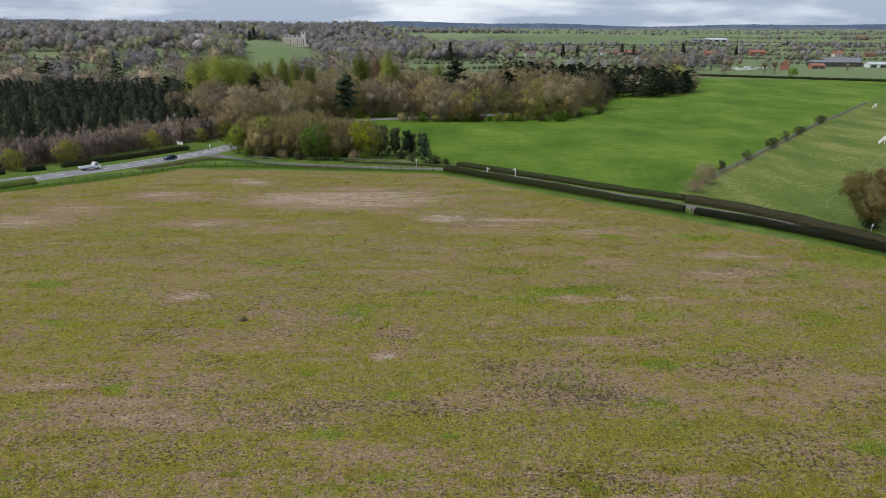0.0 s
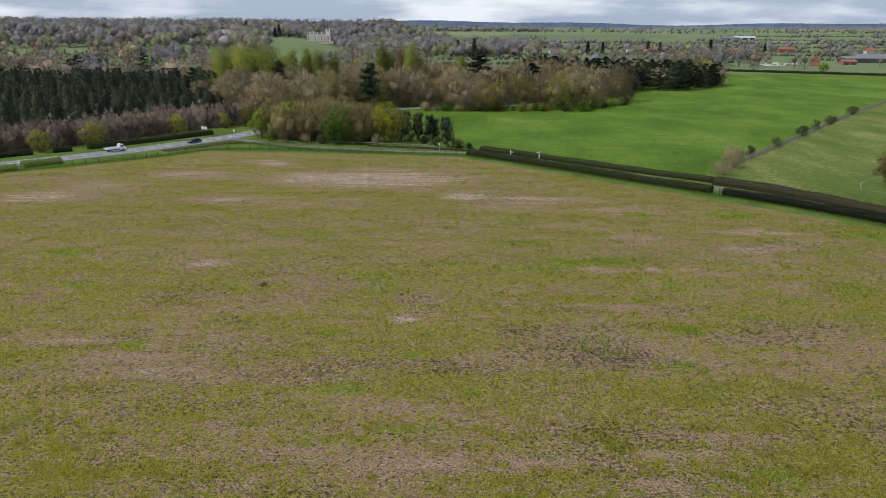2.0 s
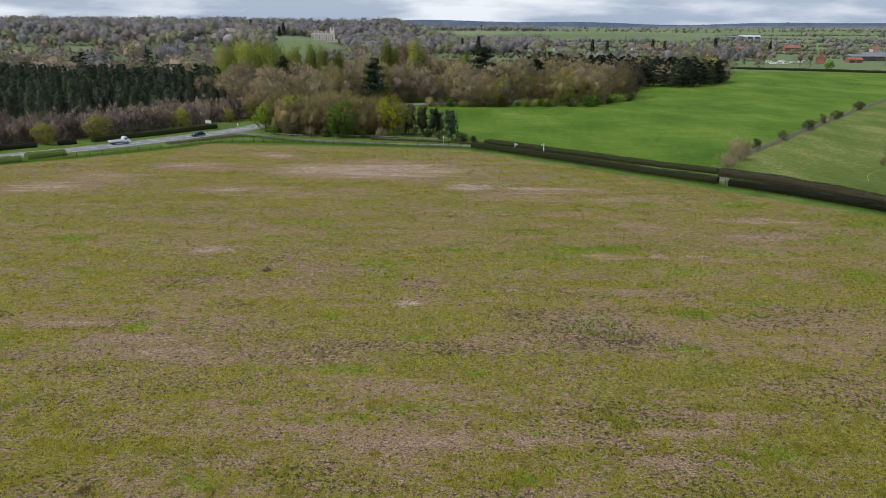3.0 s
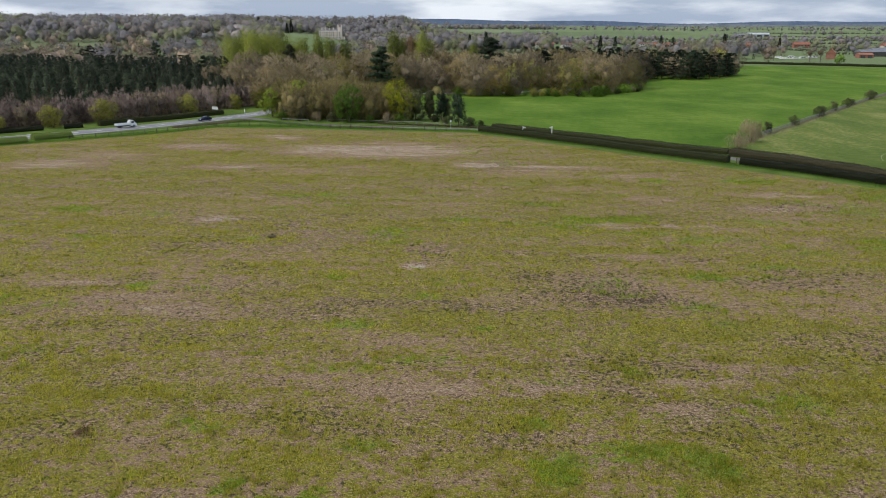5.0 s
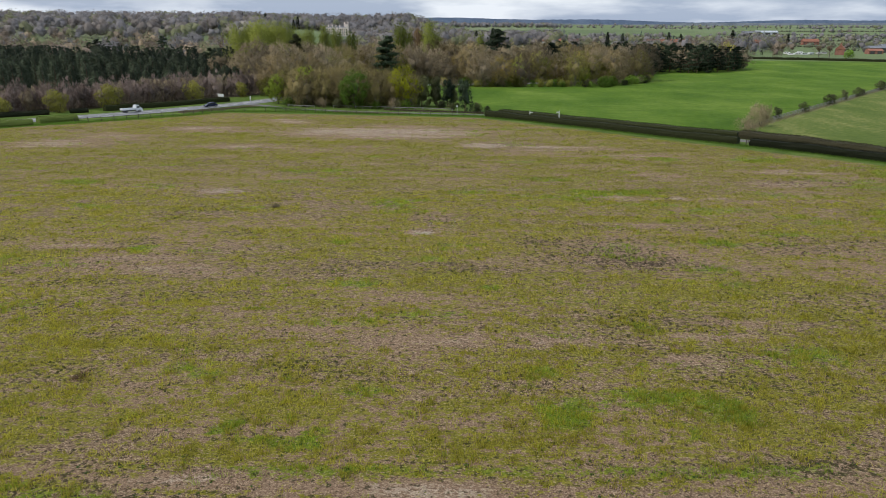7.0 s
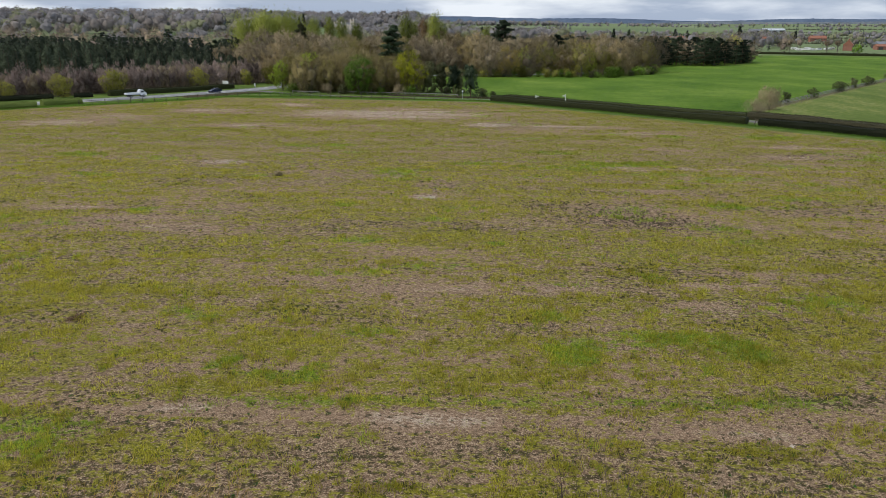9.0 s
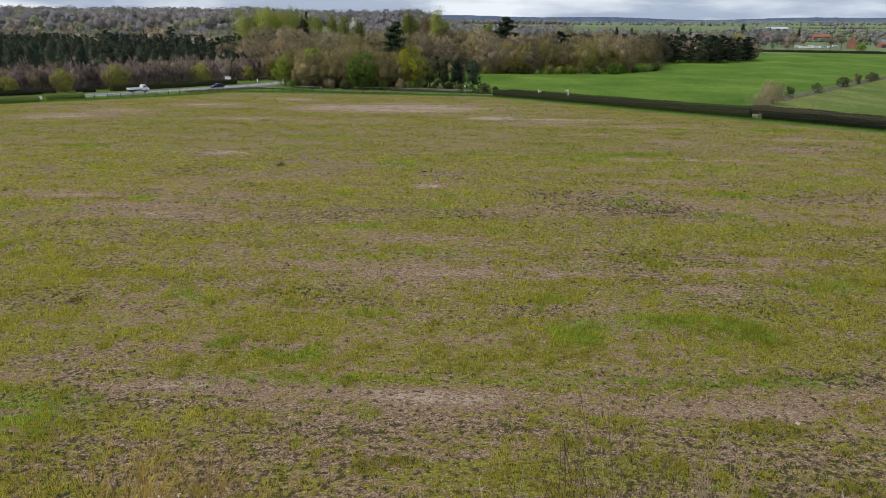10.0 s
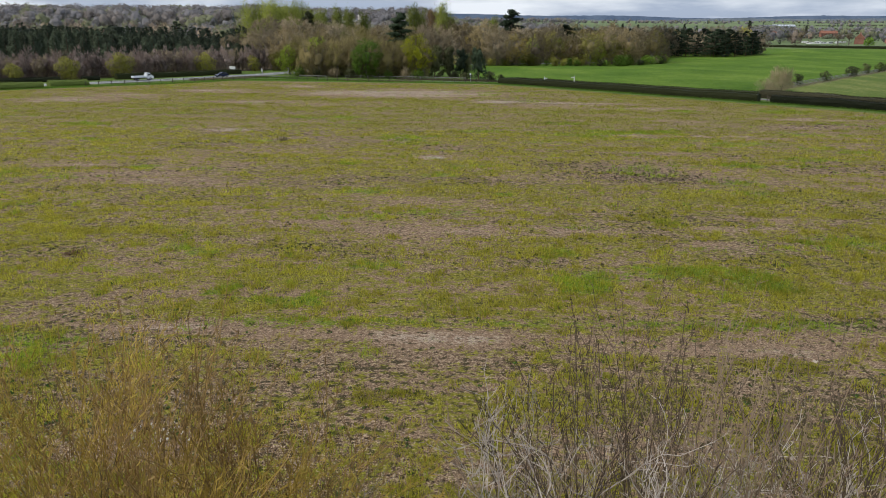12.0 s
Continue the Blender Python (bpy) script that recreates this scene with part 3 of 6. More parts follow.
needle_pine = leaf_mat("plantation_needles", (0.058, 0.076, 0.048), (0.105, 0.132, 0.080), 0.4, thin=0.35)
needle_bush = leaf_mat("dull_evergreen", (0.055, 0.065, 0.03), (0.13, 0.135, 0.06), thin=0.35)
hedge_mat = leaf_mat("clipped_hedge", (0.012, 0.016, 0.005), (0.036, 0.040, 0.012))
hedge_green = leaf_mat("bright_clipped_hedge", (0.045, 0.070, 0.013), (0.120, 0.155, 0.032))
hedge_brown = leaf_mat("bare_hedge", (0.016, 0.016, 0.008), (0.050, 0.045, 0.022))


# ---- kinds of trees ----
def bare_tree(h, r, seed, twigs, label, n=4800, bark=None, lean=0.4, name="woodland_tree", h0=0.06, wide=1.0, sides=4, core=0.3, long=0.85, masses=15, spray=0.125, count=130, tall=1.1):
    rng = np.random.default_rng(seed)
    L = lobes(rng, masses, h * h0, h, r)
    p, d = sprays(rng, L, n, r * spray, count, 0.6, tall)
    way = d * 0.9 + np.array([0, 0, lean * 0.7]) + rng.normal(size=(n, 3)) * 0.6
    out = outward(p, d, h, 0.75)
    v, f = slivers(rng, p, way, rng.uniform(0.03, 0.07, n) * h * wide ** 0.5 * long, rng.uniform(0.07, 0.15, n) * wide, out)
    if core:
        v, f, out = with_heart(hull(rng, L, core, h), (v, f), out, 3)
    else:
        out = np.repeat(out, 3, axis=0)
    return plant(name, limbs(rng, L, h, h * 0.021), v, f, bark or bark_grey, twigs, label, sides=sides, out=out)


def leafy_tree(h, r, seed, mat, label, n=2400, size=0.5, h0=0.14, name="leafy_tree", bark=None):
    rng = np.random.default_rng(seed)
    L = lobes(rng, 13, h * h0, h, r)
    p, d = sprays(rng, L, n, r * 0.14, 170, 0.7)
    out = outward(p, d, h, 0.95)
    v, f = leaves(rng, p, rng.uniform(0.5, 1.1, n) * size, d * 1.0 + np.array([0, 0, 0.3]), out)
    v, f, out = with_heart(hull(rng, L, 0.3, h), (v, f), out, 4)
    return plant(name, limbs(rng, L, h, h * 0.02), v, f, bark or bark_dark, mat, label, out=out)


def budding_tree(h, r, seed, twigs, buds, label, n=2200, bud=0.5, flush=0.5, core=0.38, base=0.08):
    """Bare twigs with a thin first flush of leaves."""
    rng = np.random.default_rng(seed)
    L = lobes(rng, 15, h * base, h, r)
    k, e = sprays(rng, L, n, r * 0.17, 120, 0.62)
    p, d = k, e
    out = outward(p, d, h, 0.95)
    a = slivers(rng, p, d + np.array([0, 0, 0.4]) + rng.normal(size=(n, 3)) * 0.6, rng.uniform(0.04, 0.09, n) * h, rng.uniform(0.06, 0.13, n), out)
    v, f, out = with_heart(hull(rng, L, core, h), a, out, 3)
    root = plant("budding_tree", limbs(rng, L, h, h * 0.018), v, f, bark_grey, twigs, label, out=out)
    m = int(n * flush)
    pick = rng.integers(0, len(k), m)
    q, e = k[pick] + rng.normal(size=(m, 3)) * r * 0.04, e[pick]
    out = outward(q, e, h, 0.95)
    ob = mesh_object("young_leaves", *leaves(rng, q, rng.uniform(0.6, 1.2, m) * bud, e, out), buds, normals=out)
    ob.parent = root
    return root


def poplar(h, r, seed, label, mat=None, n=9500):
    rng = np.random.default_rng(seed)
    lines = [[((0, 0, -0.3), 0.5), ((0, 0, h * 0.5), 0.3), ((0.2, 0, h * 0.95), 0.05)]]
    P, W = [], []
    for i in range(26):
        z0 = h * (0.10 + 0.80 * i / 26)
        a = i * 2.4
        reach = r * (0.7 + 0.3 * math.sin(math.pi * min(1, (z0 / h) * 1.05))) * rng.uniform(0.75, 1.15) * (1 - 0.5 * (z0 / h) ** 2.5)
        tip = np.array([math.cos(a) * reach, math.sin(a) * reach, z0 + rng.uniform(0.10, 0.17) * h])
        root = np.array([0, 0, z0])
        lines.append([(tuple(root), 0.14), (tuple(root * 0.45 + tip * 0.55), 0.08), (tuple(tip), 0.02)])
        m = n // 26
        t = rng.uniform(0.2, 0.98, m)[:, None]
        q = root + (tip - root) * t + rng.normal(size=(m, 3)) * r * np.array([0.2, 0.2, 0.34])
        P.append(q)
    p = np.concatenate(P)
    c = p * np.array([1, 1, 0])
    out = unit(unit(c) + np.array([0, 0, 0.45]) + rng.normal(size=p.shape) * 0.25)
    way = unit(c) * 0.45 + np.array([0, 0, 1.0]) + rng.normal(size=p.shape) * 0.35
    v, f = slivers(rng, p, way, rng.uniform(0.5, 1.3, len(p)), rng.uniform(0.16, 0.32, len(p)), out)
    return plant("poplar", lines, v, f, bark_grey, mat or leaf_poplar, label, out=out)


def conifer(h, r, seed, mat, label, n=1500, h0=0.08, flat=0.25, name="conifer", power=0.85, fine=1.0):
    """Spire of drooping needled boughs."""
    rng = np.random.default_rng(seed)
    t = rng.random(n) ** 0.8
    z = h * (h0 + (1 - h0) * (1 - t) ** 0.9)
    env = r * ((1 - (z / h - h0) / (1 - h0)).clip(0.02, 1)) ** power * (0.85 + 0.12 * np.sin(z * 3.1 + seed))
    a = rng.random(n) * 2 * math.pi
    env = env * (0.8 + 0.3 * np.sin(a * 3 + z * 1.3 + seed))
    d = env * (0.35 + 0.65 * rng.random(n) ** 0.5)
    p = np.stack([np.cos(a) * d, np.sin(a) * d, z], 1)
    way = np.stack([np.cos(a), np.sin(a), rng.uniform(-0.5, 0.35, n)], 1)
    out = unit(np.stack([np.cos(a), np.sin(a), np.full(n, 0.55)], 1) + rng.normal(size=(n, 3)) * 0.35)
    v, f = slivers(rng, p, way, rng.uniform(0.06, 0.11, n) * h * fine, rng.uniform(0.22, 0.5, n) * h / 10 * fine, out)
    return plant(name, [[((0, 0, -0.3), h * 0.018), ((0, 0, h * 0.6), h * 0.01), ((0, 0, h * 0.97), 0.02)]], v, f, bark_pine, mat, label, out=out)


def plate_pine(h, r, seed, label, mat=None, n=1900, h0=0.35, plates=13, name="scots_pine"):
    """Tall bare stem with flat, tiered masses of dark needles."""
    rng = np.random.default_rng(seed)
    lines = [[((0, 0, -0.3), h * 0.022), ((0.1, 0, h * 0.4), h * 0.016), ((0.3, 0.1, h * 0.92), h * 0.004)]]
    P, N = [], []
    for i in range(plates):
        t = (i + 0.3) / plates
        z = h * (h0 + (0.98 - h0) * t)
        env = r * (0.6 + 0.4 * math.sin(math.pi * (0.25 + 0.6 * t))) * (1 - 0.62 * t ** 2.4)
        a = i * 2.3 + rng.uniform(-0.4, 0.4)
        c = np.array([math.cos(a) * env * 0.5, math.sin(a) * env * 0.5, z])
        lines.append([((0.1, 0, z - h * 0.05), h * 0.006), (tuple(c), h * 0.003)])
        m = n // plates
        q = rng.normal(size=(m, 3)) * np.array([env * 0.33, env * 0.33, h * 0.016]) + c
        P.append(q)
        N.append(unit((q - c) / np.array([env * 0.33, env * 0.33, h * 0.016]) + unit(q * np.array([1, 1, 0])) * 0.8 + np.array([0, 0, 0.5])))
    p, out = np.concatenate(P), np.concatenate(N)
    v, f = leaves(rng, p, rng.uniform(0.45, 1.1, len(p)), np.array([0, 0, 0.9]), out)
    return plant(name, lines, v, f, bark_pine, mat or needle_dark, label, out=out)


def bush(h, r, seed, mat, label, n=900, size=0.3, name="bush"):
    rng = np.random.default_rng(seed)
    L = lobes(rng, 8, -0.1 * h, h, r, 0.9)
    p, d = in_lobes(rng, L, n, 0.5)
    p[:, 2] = np.abs(p[:, 2])
    out = outward(p, d, h)
    v, f = leaves(rng, p, rng.uniform(0.5, 1.1, n) * size, d * 0.6, out)
    lines = [[((0, 0, -0.1), 0.09), ((x * 0.6, y * 0.6, z * 0.7), 0.03)] for x, y, z, _ in L[:6]]
    return plant(name, lines, v, f, bark_dark, mat, label, "bush", 4, out)


def twig_bush(h, r, seed, mat, label, n=1400):
    rng = np.random.default_rng(seed)
    L = lobes(rng, 8, 0.0, h, r, 0.9)
    p, d = in_lobes(rng, L, n, 0.25)
    p[:, 2] = np.abs(p[:, 2])
    out = outward(p, d, h)
    v, f = slivers(rng, p, d * 0.8 + np.array([0, 0, 0.9]) + rng.normal(size=(n, 3)) * 0.3, rng.uniform(0.1, 0.24, n) * h, rng.uniform(0.04, 0.09, n), out)
    lines = [[((0, 0, -0.1), 0.09), ((x * 0.6, y * 0.6, z * 0.7), 0.03)] for x, y, z, _ in L[:6]]
    return plant("twiggy_bush", lines, v, f, bark_dark, mat, label, "bush", 4, out)


USED = set()


def stand(model, x, y, scale=1.0, turn=None, group="", high=1.0, sink=0.0):
    """Puts a plant on the land: the model itself the first time, copies later."""
    a = random.uniform(0, 360) if turn is None else turn
    m = pose(x, y, land(x, y) - sink, 0, 0, a) @ Matrix.Diagonal((scale, scale, scale * high, 1))
    if model.name in USED:
        ob = copy_thing(model, m)
        ob.matrix_basis = m
    else:
        USED.add(model.name)
        ob = model
        ob.matrix_basis = m
    return tagged(ob, group=group)


def inside(poly, x, y):
    hit = False
    for (ax, ay), (bx, by) in zip(poly, poly[1:] + poly[:1]):
        if (ay > y) != (by > y) and x < (bx - ax) * (y - ay) / (by - ay) + ax:
            hit = not hit
    return hit


def scatter(poly, gap, rng, tries=30):
    """Irregular places inside a plan polygon, at least gap apart."""
    xs, ys = [p[0] for p in poly], [p[1] for p in poly]
    cells, out = {}, []
    area = (max(xs) - min(xs)) * (max(ys) - min(ys))
    for _ in range(int(area / gap ** 2 * tries / 10)):
        x, y = rng.uniform(min(xs), max(xs)), rng.uniform(min(ys), max(ys))
        if not inside(poly, x, y):
            continue
        i, j = int(x // gap), int(y // gap)
        if all((x - a) ** 2 + (y - b) ** 2 > gap * gap for di in (-1, 0, 1) for dj in (-1, 0, 1) for a, b in cells.get((i + di, j + dj), ())):
            cells.setdefault((i, j), []).append((x, y))
            out.append((x, y))
    return out


def joined(name, makers, places, material, label, category, rng):
    """Many small low plants joined into one mesh."""
    V, N, Fc, base = [], [], [], 0
    for x, y in places:
        v, f, o = makers[int(rng.integers(len(makers)))]
        s, a = rng.uniform(0.6, 1.3), rng.uniform(0, 6.28)
        c, n = math.cos(a), math.sin(a)
        q = np.stack([v[:, 0] * c - v[:, 1] * n, v[:, 0] * n + v[:, 1] * c, v[:, 2]], 1) * s + np.array([x, y, land(x, y)])
        V.append(q)
        N.append(np.stack([o[:, 0] * c - o[:, 1] * n, o[:, 0] * n + o[:, 1] * c, o[:, 2]], 1))
        Fc.append(f + base)
        base += len(v)
    return tagged(mesh_object(name, np.concatenate(V), np.concatenate(Fc), material, normals=np.concatenate(N)), label, category, kind="stuff")


# ---- hedges ----
def hedge(points, half, height, mat, label, seed, dense=110, name="hedge", leaf=0.2, domed=False):
    """A clipped hedge: rounded dense body with a rough leafy skin."""
    rng = np.random.default_rng(seed)
    r, h = spline(points, 1.6)
    side = np.stack([-h[:, 1], h[:, 0]], 1)
    prof = [(-1, 0.0), (-1.04, 0.55), (-0.86, 0.93), (-0.3, 1.0), (0.35, 0.99), (0.88, 0.92), (1.04, 0.5), (1, 0.0)]
    if domed:
        prof = [(-1, 0.0), (-1.12, 0.34), (-0.88, 0.70), (-0.34, 0.98), (0.3, 1.0), (0.86, 0.72), (1.12, 0.36), (1, 0.0)]
    n = len(prof)
    wob = np.interp(np.arange(len(r)), np.arange(0, len(r) + 8, 4), rng.uniform(0.88, 1.1, len(np.arange(0, len(r) + 8, 4))))
    rows = []
    for u, w in prof:
        p = r + side * (half * u * 0.9) + rng.normal(size=r.shape) * 0.05
        rows.append(np.column_stack([p, land_array(p[:, 0], p[:, 1]) + height * w * 0.94 * (wob if w > 0.2 else 1) - (0.15 if w == 0 else 0)]))
    v = np.stack(rows, 1).reshape(-1, 3)
    i = (np.arange(len(r) - 1)[:, None] * n + np.arange(n - 1)[None]).ravel()
    f = np.stack([i, i + 1, i + n + 1, i + n], 1)
    m = int(len(r) * 1.6 * dense)
    k = rng.uniform(0, len(r) - 1.01, m)
    s = rng.uniform(0, n - 1.01, m)
    ki, si = k.astype(int), s.astype(int)
    A = np.stack(rows, 1)
    q = A[ki, si] * (1 - s + si)[:, None] + A[ki, si + 1] * (s - si)[:, None]
    q2 = A[ki + 1, si] * (1 - s + si)[:, None] + A[ki + 1, si + 1] * (s - si)[:, None]
    q = q * (1 - k + ki)[:, None] + q2 * (k - ki)[:, None]
    q += rng.normal(size=(m, 3)) * 0.09
    q[:, 2] += rng.uniform(-0.04, 0.1, m)
    lv, lf = leaves(rng, q, rng.uniform(0.6, 1.4, m) * leaf)
    V, Fc = merge((v, f), (lv, lf))
    caps = [list(range(n))[::-1], list(range((len(r) - 1) * n, len(r) * n))]
    return tagged(mesh_object(name, V, Fc + caps, mat), label, "hedge")


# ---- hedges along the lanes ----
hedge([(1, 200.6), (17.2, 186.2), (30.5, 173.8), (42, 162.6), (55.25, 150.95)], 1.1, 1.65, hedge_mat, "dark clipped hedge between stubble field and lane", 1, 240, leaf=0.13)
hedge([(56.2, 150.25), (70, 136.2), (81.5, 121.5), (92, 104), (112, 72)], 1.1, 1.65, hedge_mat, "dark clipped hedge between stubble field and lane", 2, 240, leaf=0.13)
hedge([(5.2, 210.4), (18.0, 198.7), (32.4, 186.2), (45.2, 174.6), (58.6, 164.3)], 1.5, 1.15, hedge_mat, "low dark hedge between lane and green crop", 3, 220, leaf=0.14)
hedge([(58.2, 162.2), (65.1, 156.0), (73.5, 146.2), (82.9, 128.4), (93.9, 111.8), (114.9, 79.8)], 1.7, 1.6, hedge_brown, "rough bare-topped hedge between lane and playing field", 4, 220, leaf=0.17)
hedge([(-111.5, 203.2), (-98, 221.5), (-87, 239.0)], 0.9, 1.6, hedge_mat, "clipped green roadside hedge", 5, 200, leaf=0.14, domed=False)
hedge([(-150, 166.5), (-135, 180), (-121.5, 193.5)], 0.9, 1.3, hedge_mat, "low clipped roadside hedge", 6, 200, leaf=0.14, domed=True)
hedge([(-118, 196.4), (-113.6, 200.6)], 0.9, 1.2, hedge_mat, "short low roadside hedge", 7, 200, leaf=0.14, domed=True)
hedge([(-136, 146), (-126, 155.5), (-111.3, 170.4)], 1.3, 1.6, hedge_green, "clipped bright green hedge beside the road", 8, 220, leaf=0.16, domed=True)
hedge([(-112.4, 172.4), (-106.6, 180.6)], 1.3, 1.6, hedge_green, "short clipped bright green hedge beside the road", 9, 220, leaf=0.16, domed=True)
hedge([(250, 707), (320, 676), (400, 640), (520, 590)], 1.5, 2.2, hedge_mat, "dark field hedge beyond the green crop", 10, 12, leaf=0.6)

# ---- trees ----
rt = np.random.default_rng(11)
bare_a = [bare_tree(15.5, 7.4, 21, twig_brown, "bare brown deciduous tree in the wood", 4200, wide=1.8), bare_tree(14.5, 7.8, 22, twig_grey, "bare grey deciduous tree in the wood", 4200, wide=1.8),
          bare_tree(16, 6.8, 23, twig_bronze, "bare bronze-brown deciduous tree in the wood", 4200, wide=1.8), budding_tree(14.5, 7.2, 24, twig_olive, leaf_spring, "olive budding deciduous tree in the wood", 3000, 0.42, 0.35),
          bare_tree(14, 8.2, 25, twig_brown, "bare wide-crowned brown tree in the wood", 4200, wide=1.8)]
bare_far = [bare_tree(15, 7.6, 26, twig_brown, "bare brown deciduous tree deep in the wood", 1700, wide=2.3, sides=3, count=80), bare_tree(15, 7.8, 27, twig_grey, "bare grey deciduous tree deep in the wood", 1700, wide=2.3, sides=3, count=80), bare_tree(15.5, 7.2, 28, twig_olive, "olive-tinged bare tree deep in the wood", 1700, wide=2.3, sides=3, count=80)]
bare_s = [bare_tree(8.0, 2.9, 31, twig_road, "slender bare mauve-brown tree by the road", 1500, wide=1.25, lean=2.0, core=0.3, long=1.5, sides=4, name="roadside_tree", h0=0.0, tall=2.2, count=60, masses=12), bare_tree(7.6, 2.7, 32, twig_grey, "slender bare grey tree by the road", 1500, wide=1.25, lean=2.0, core=0.3, long=1.5, sides=4, name="roadside_tree", h0=0.0, tall=2.2, count=60, masses=12), bare_tree(7.2, 3.0, 33, twig_road, "small bare brown tree by the road", 1500, wide=1.25, lean=2.0, core=0.3, long=1.5, sides=4, name="roadside_tree", h0=0.0, tall=2.2, count=60, masses=12)]
pop = [poplar(25.5, 7.4, 41, "tall poplar in pale young leaf"), poplar(24.5, 7.0, 42, "tall poplar in pale young leaf")]
pine_small = [conifer(9, 2.9, 51, needle_pine, "dark green plantation pine", 1200, 0.06, power=0.42, name="plantation_pine", fine=0.75), conifer(9.5, 2.7, 52, needle_pine, "dark green plantation pine", 1200, 0.08, power=0.42, name="plantation_pine", fine=0.75)]
pine_big = [plate_pine(22, 5.0, 61, "tall dark pine with tiered boughs", n=4200)]
cedar = plate_pine(24, 6.5, 63, "dark spreading cedar above the wood", h0=0.2, plates=16, n=4600, name="cedar")
spring_bush = bush(5.8, 3.2, 71, leaf_spring, "yellow-green leafing shrub by the road", 2200, 0.3)
under = [bush(3.0, 2.4, 72, leaf_mid, "green shrub at the wood edge", 600, 0.4), twig_bush(3.2, 2.4, 73, twig_brown, "bare brown shrub at the wood edge", 700), bush(2.8, 2.2, 74, needle_bush, "dull evergreen shrub at the wood edge", 600, 0.4)]
dark_bush = bush(3.2, 1.7, 75, needle_bush, "dark rounded bush along the field fence", 900, 0.28)

# left: belt of slim bare trees behind the road, with leafing shrubs
for x, y in scatter([(-152, 174), (-128, 197), (-115, 213), (-100.5, 238), (-86, 268), (-92, 284), (-110, 254), (-125, 224), (-138, 210), (-166, 182)], 3.0, rt):
    stand(bare_s[int(rt.integers(3))], x, y, rt.uniform(0.75, 1.12), group="roadside trees")
for x, y, s in ((-122, 197.5, 1.15), (-112.8, 209.5, 1.3), (-98.0, 237, 1.2), (-131, 187, 0.9), (-81, 262, 1.2), (-88, 257, 0.95)):
    stand(spring_bush, x, y, s, group="roadside shrubs")
# left: plantation
LEFT_PINES = [(-150, 205), (-124, 243), (-108, 285), (-102, 330), (-128, 400), (-320, 410), (-320, 240), (-200, 190)]
spots = scatter(LEFT_PINES, 4.6, rt)
spots.sort(key=lambda p: math.hypot(p[0] + 100, p[1] - 230))
for x, y in spots[:220]:
    stand(pine_small[int(rt.integers(2))], x, y, rt.uniform(0.9, 1.15), group="plantation pines", high=min(1.4, max(0.92, 0.92 + (-x - 118) / 90)))


def small_pine_shape(seed, h, r, n):
    rng = np.random.default_rng(seed)
    t = rng.random(n)
    z = h * (0.3 + 0.7 * t)
    env = r * (1 - t).clip(0.05, 1) ** 0.42
    a = rng.random(n) * 6.283
    p = np.stack([np.cos(a) * env * 0.7, np.sin(a) * env * 0.7, z], 1)
    out = unit(np.stack([np.cos(a), np.sin(a), np.full(n, 0.5)], 1))
    v, f = slivers(rng, p, np.stack([np.cos(a), np.sin(a), rng.uniform(-0.3, 0.5, n)], 1), rng.uniform(0.6, 1.4, n), rng.uniform(0.4, 0.8, n), out)
    return v, f, np.repeat(out, 3, axis=0)


joined("plantation_pines", [small_pine_shape(s, 13.2, 3.0, 240) for s in (1, 2, 3)], spots[220:], needle_pine, "dense dark pine plantation", "wood", rt)

# the round copse in the road's bend
COPSE = [(-71, 240), (-66, 229), (-58, 224), (-45, 221.5), (-28, 220.5), (-22, 224), (-24, 240), (-40, 250), (-60, 254)]
copse_bare = [bare_tree(12.8, 5.2, 81, twig_olive, "bare golden-brown tree in the copse", 6000, lean=1.5, wide=0.9, long=1.0, name="copse_tree", h0=0.0, tall=1.8, core=0.4, count=170), bare_tree(12.2, 5.2, 82, twig_olive, "bare olive-brown tree in the copse", 6000, lean=1.5, wide=0.9, long=1.0, name="copse_tree", h0=0.0, tall=1.8, core=0.4, count=170), budding_tree(12.0, 5.0, 83, twig_olive, leaf_spring, "olive budding tree in the copse", 3800, 0.32, 0.45)]
for x, y in scatter(COPSE, 3.6, rt):
    if min(math.hypot(x + 40.2, y - 219.4) / 5, math.hypot(x + 24.6, y - 221.5) / 4.6, math.hypot(x + 67.5, y - 231) / 4) < 1:
        continue
    edge = min(abs(y - 221), 18) / 18
    stand(copse_bare[int(rt.integers(3))], x, y, rt.uniform(0.62, 0.76) + 0.24 * edge * (1 - abs(x + 46) / 60), group="copse trees")
stand(leafy_tree(11.2, 5.3, 84, leaf_mid, "rounded tree in full fresh green leaf", 4600, 0.42, 0.0), -40.2, 219.4)
stand(leafy_tree(13.0, 4.9, 85, leaf_yellow, "yellow-green leafing tree at the copse edge", 3000, 0.40, 0.1), -24.6, 221.5)
stand(leafy_tree(9.0, 3.9, 86, leaf_fresh, "fresh green tree at the road bend", 2600, 0.4, 0.0), -67.5, 231.0)
stand(leafy_tree(12.5, 3.2, 87, leaf_fresh, "fresh green tree inside the copse", 1600, 0.4, 0.4), -58, 231)
for x, y in ((-62, 224), (-56, 221.6), (-50, 219.8), (-45, 219.5), (-33, 218.6), (-28, 218.4), (-52, 221.8), (-24, 219.8)):
    stand(under[int(rt.integers(3))], x, y, rt.uniform(0.7, 1.0), group="copse shrubs")
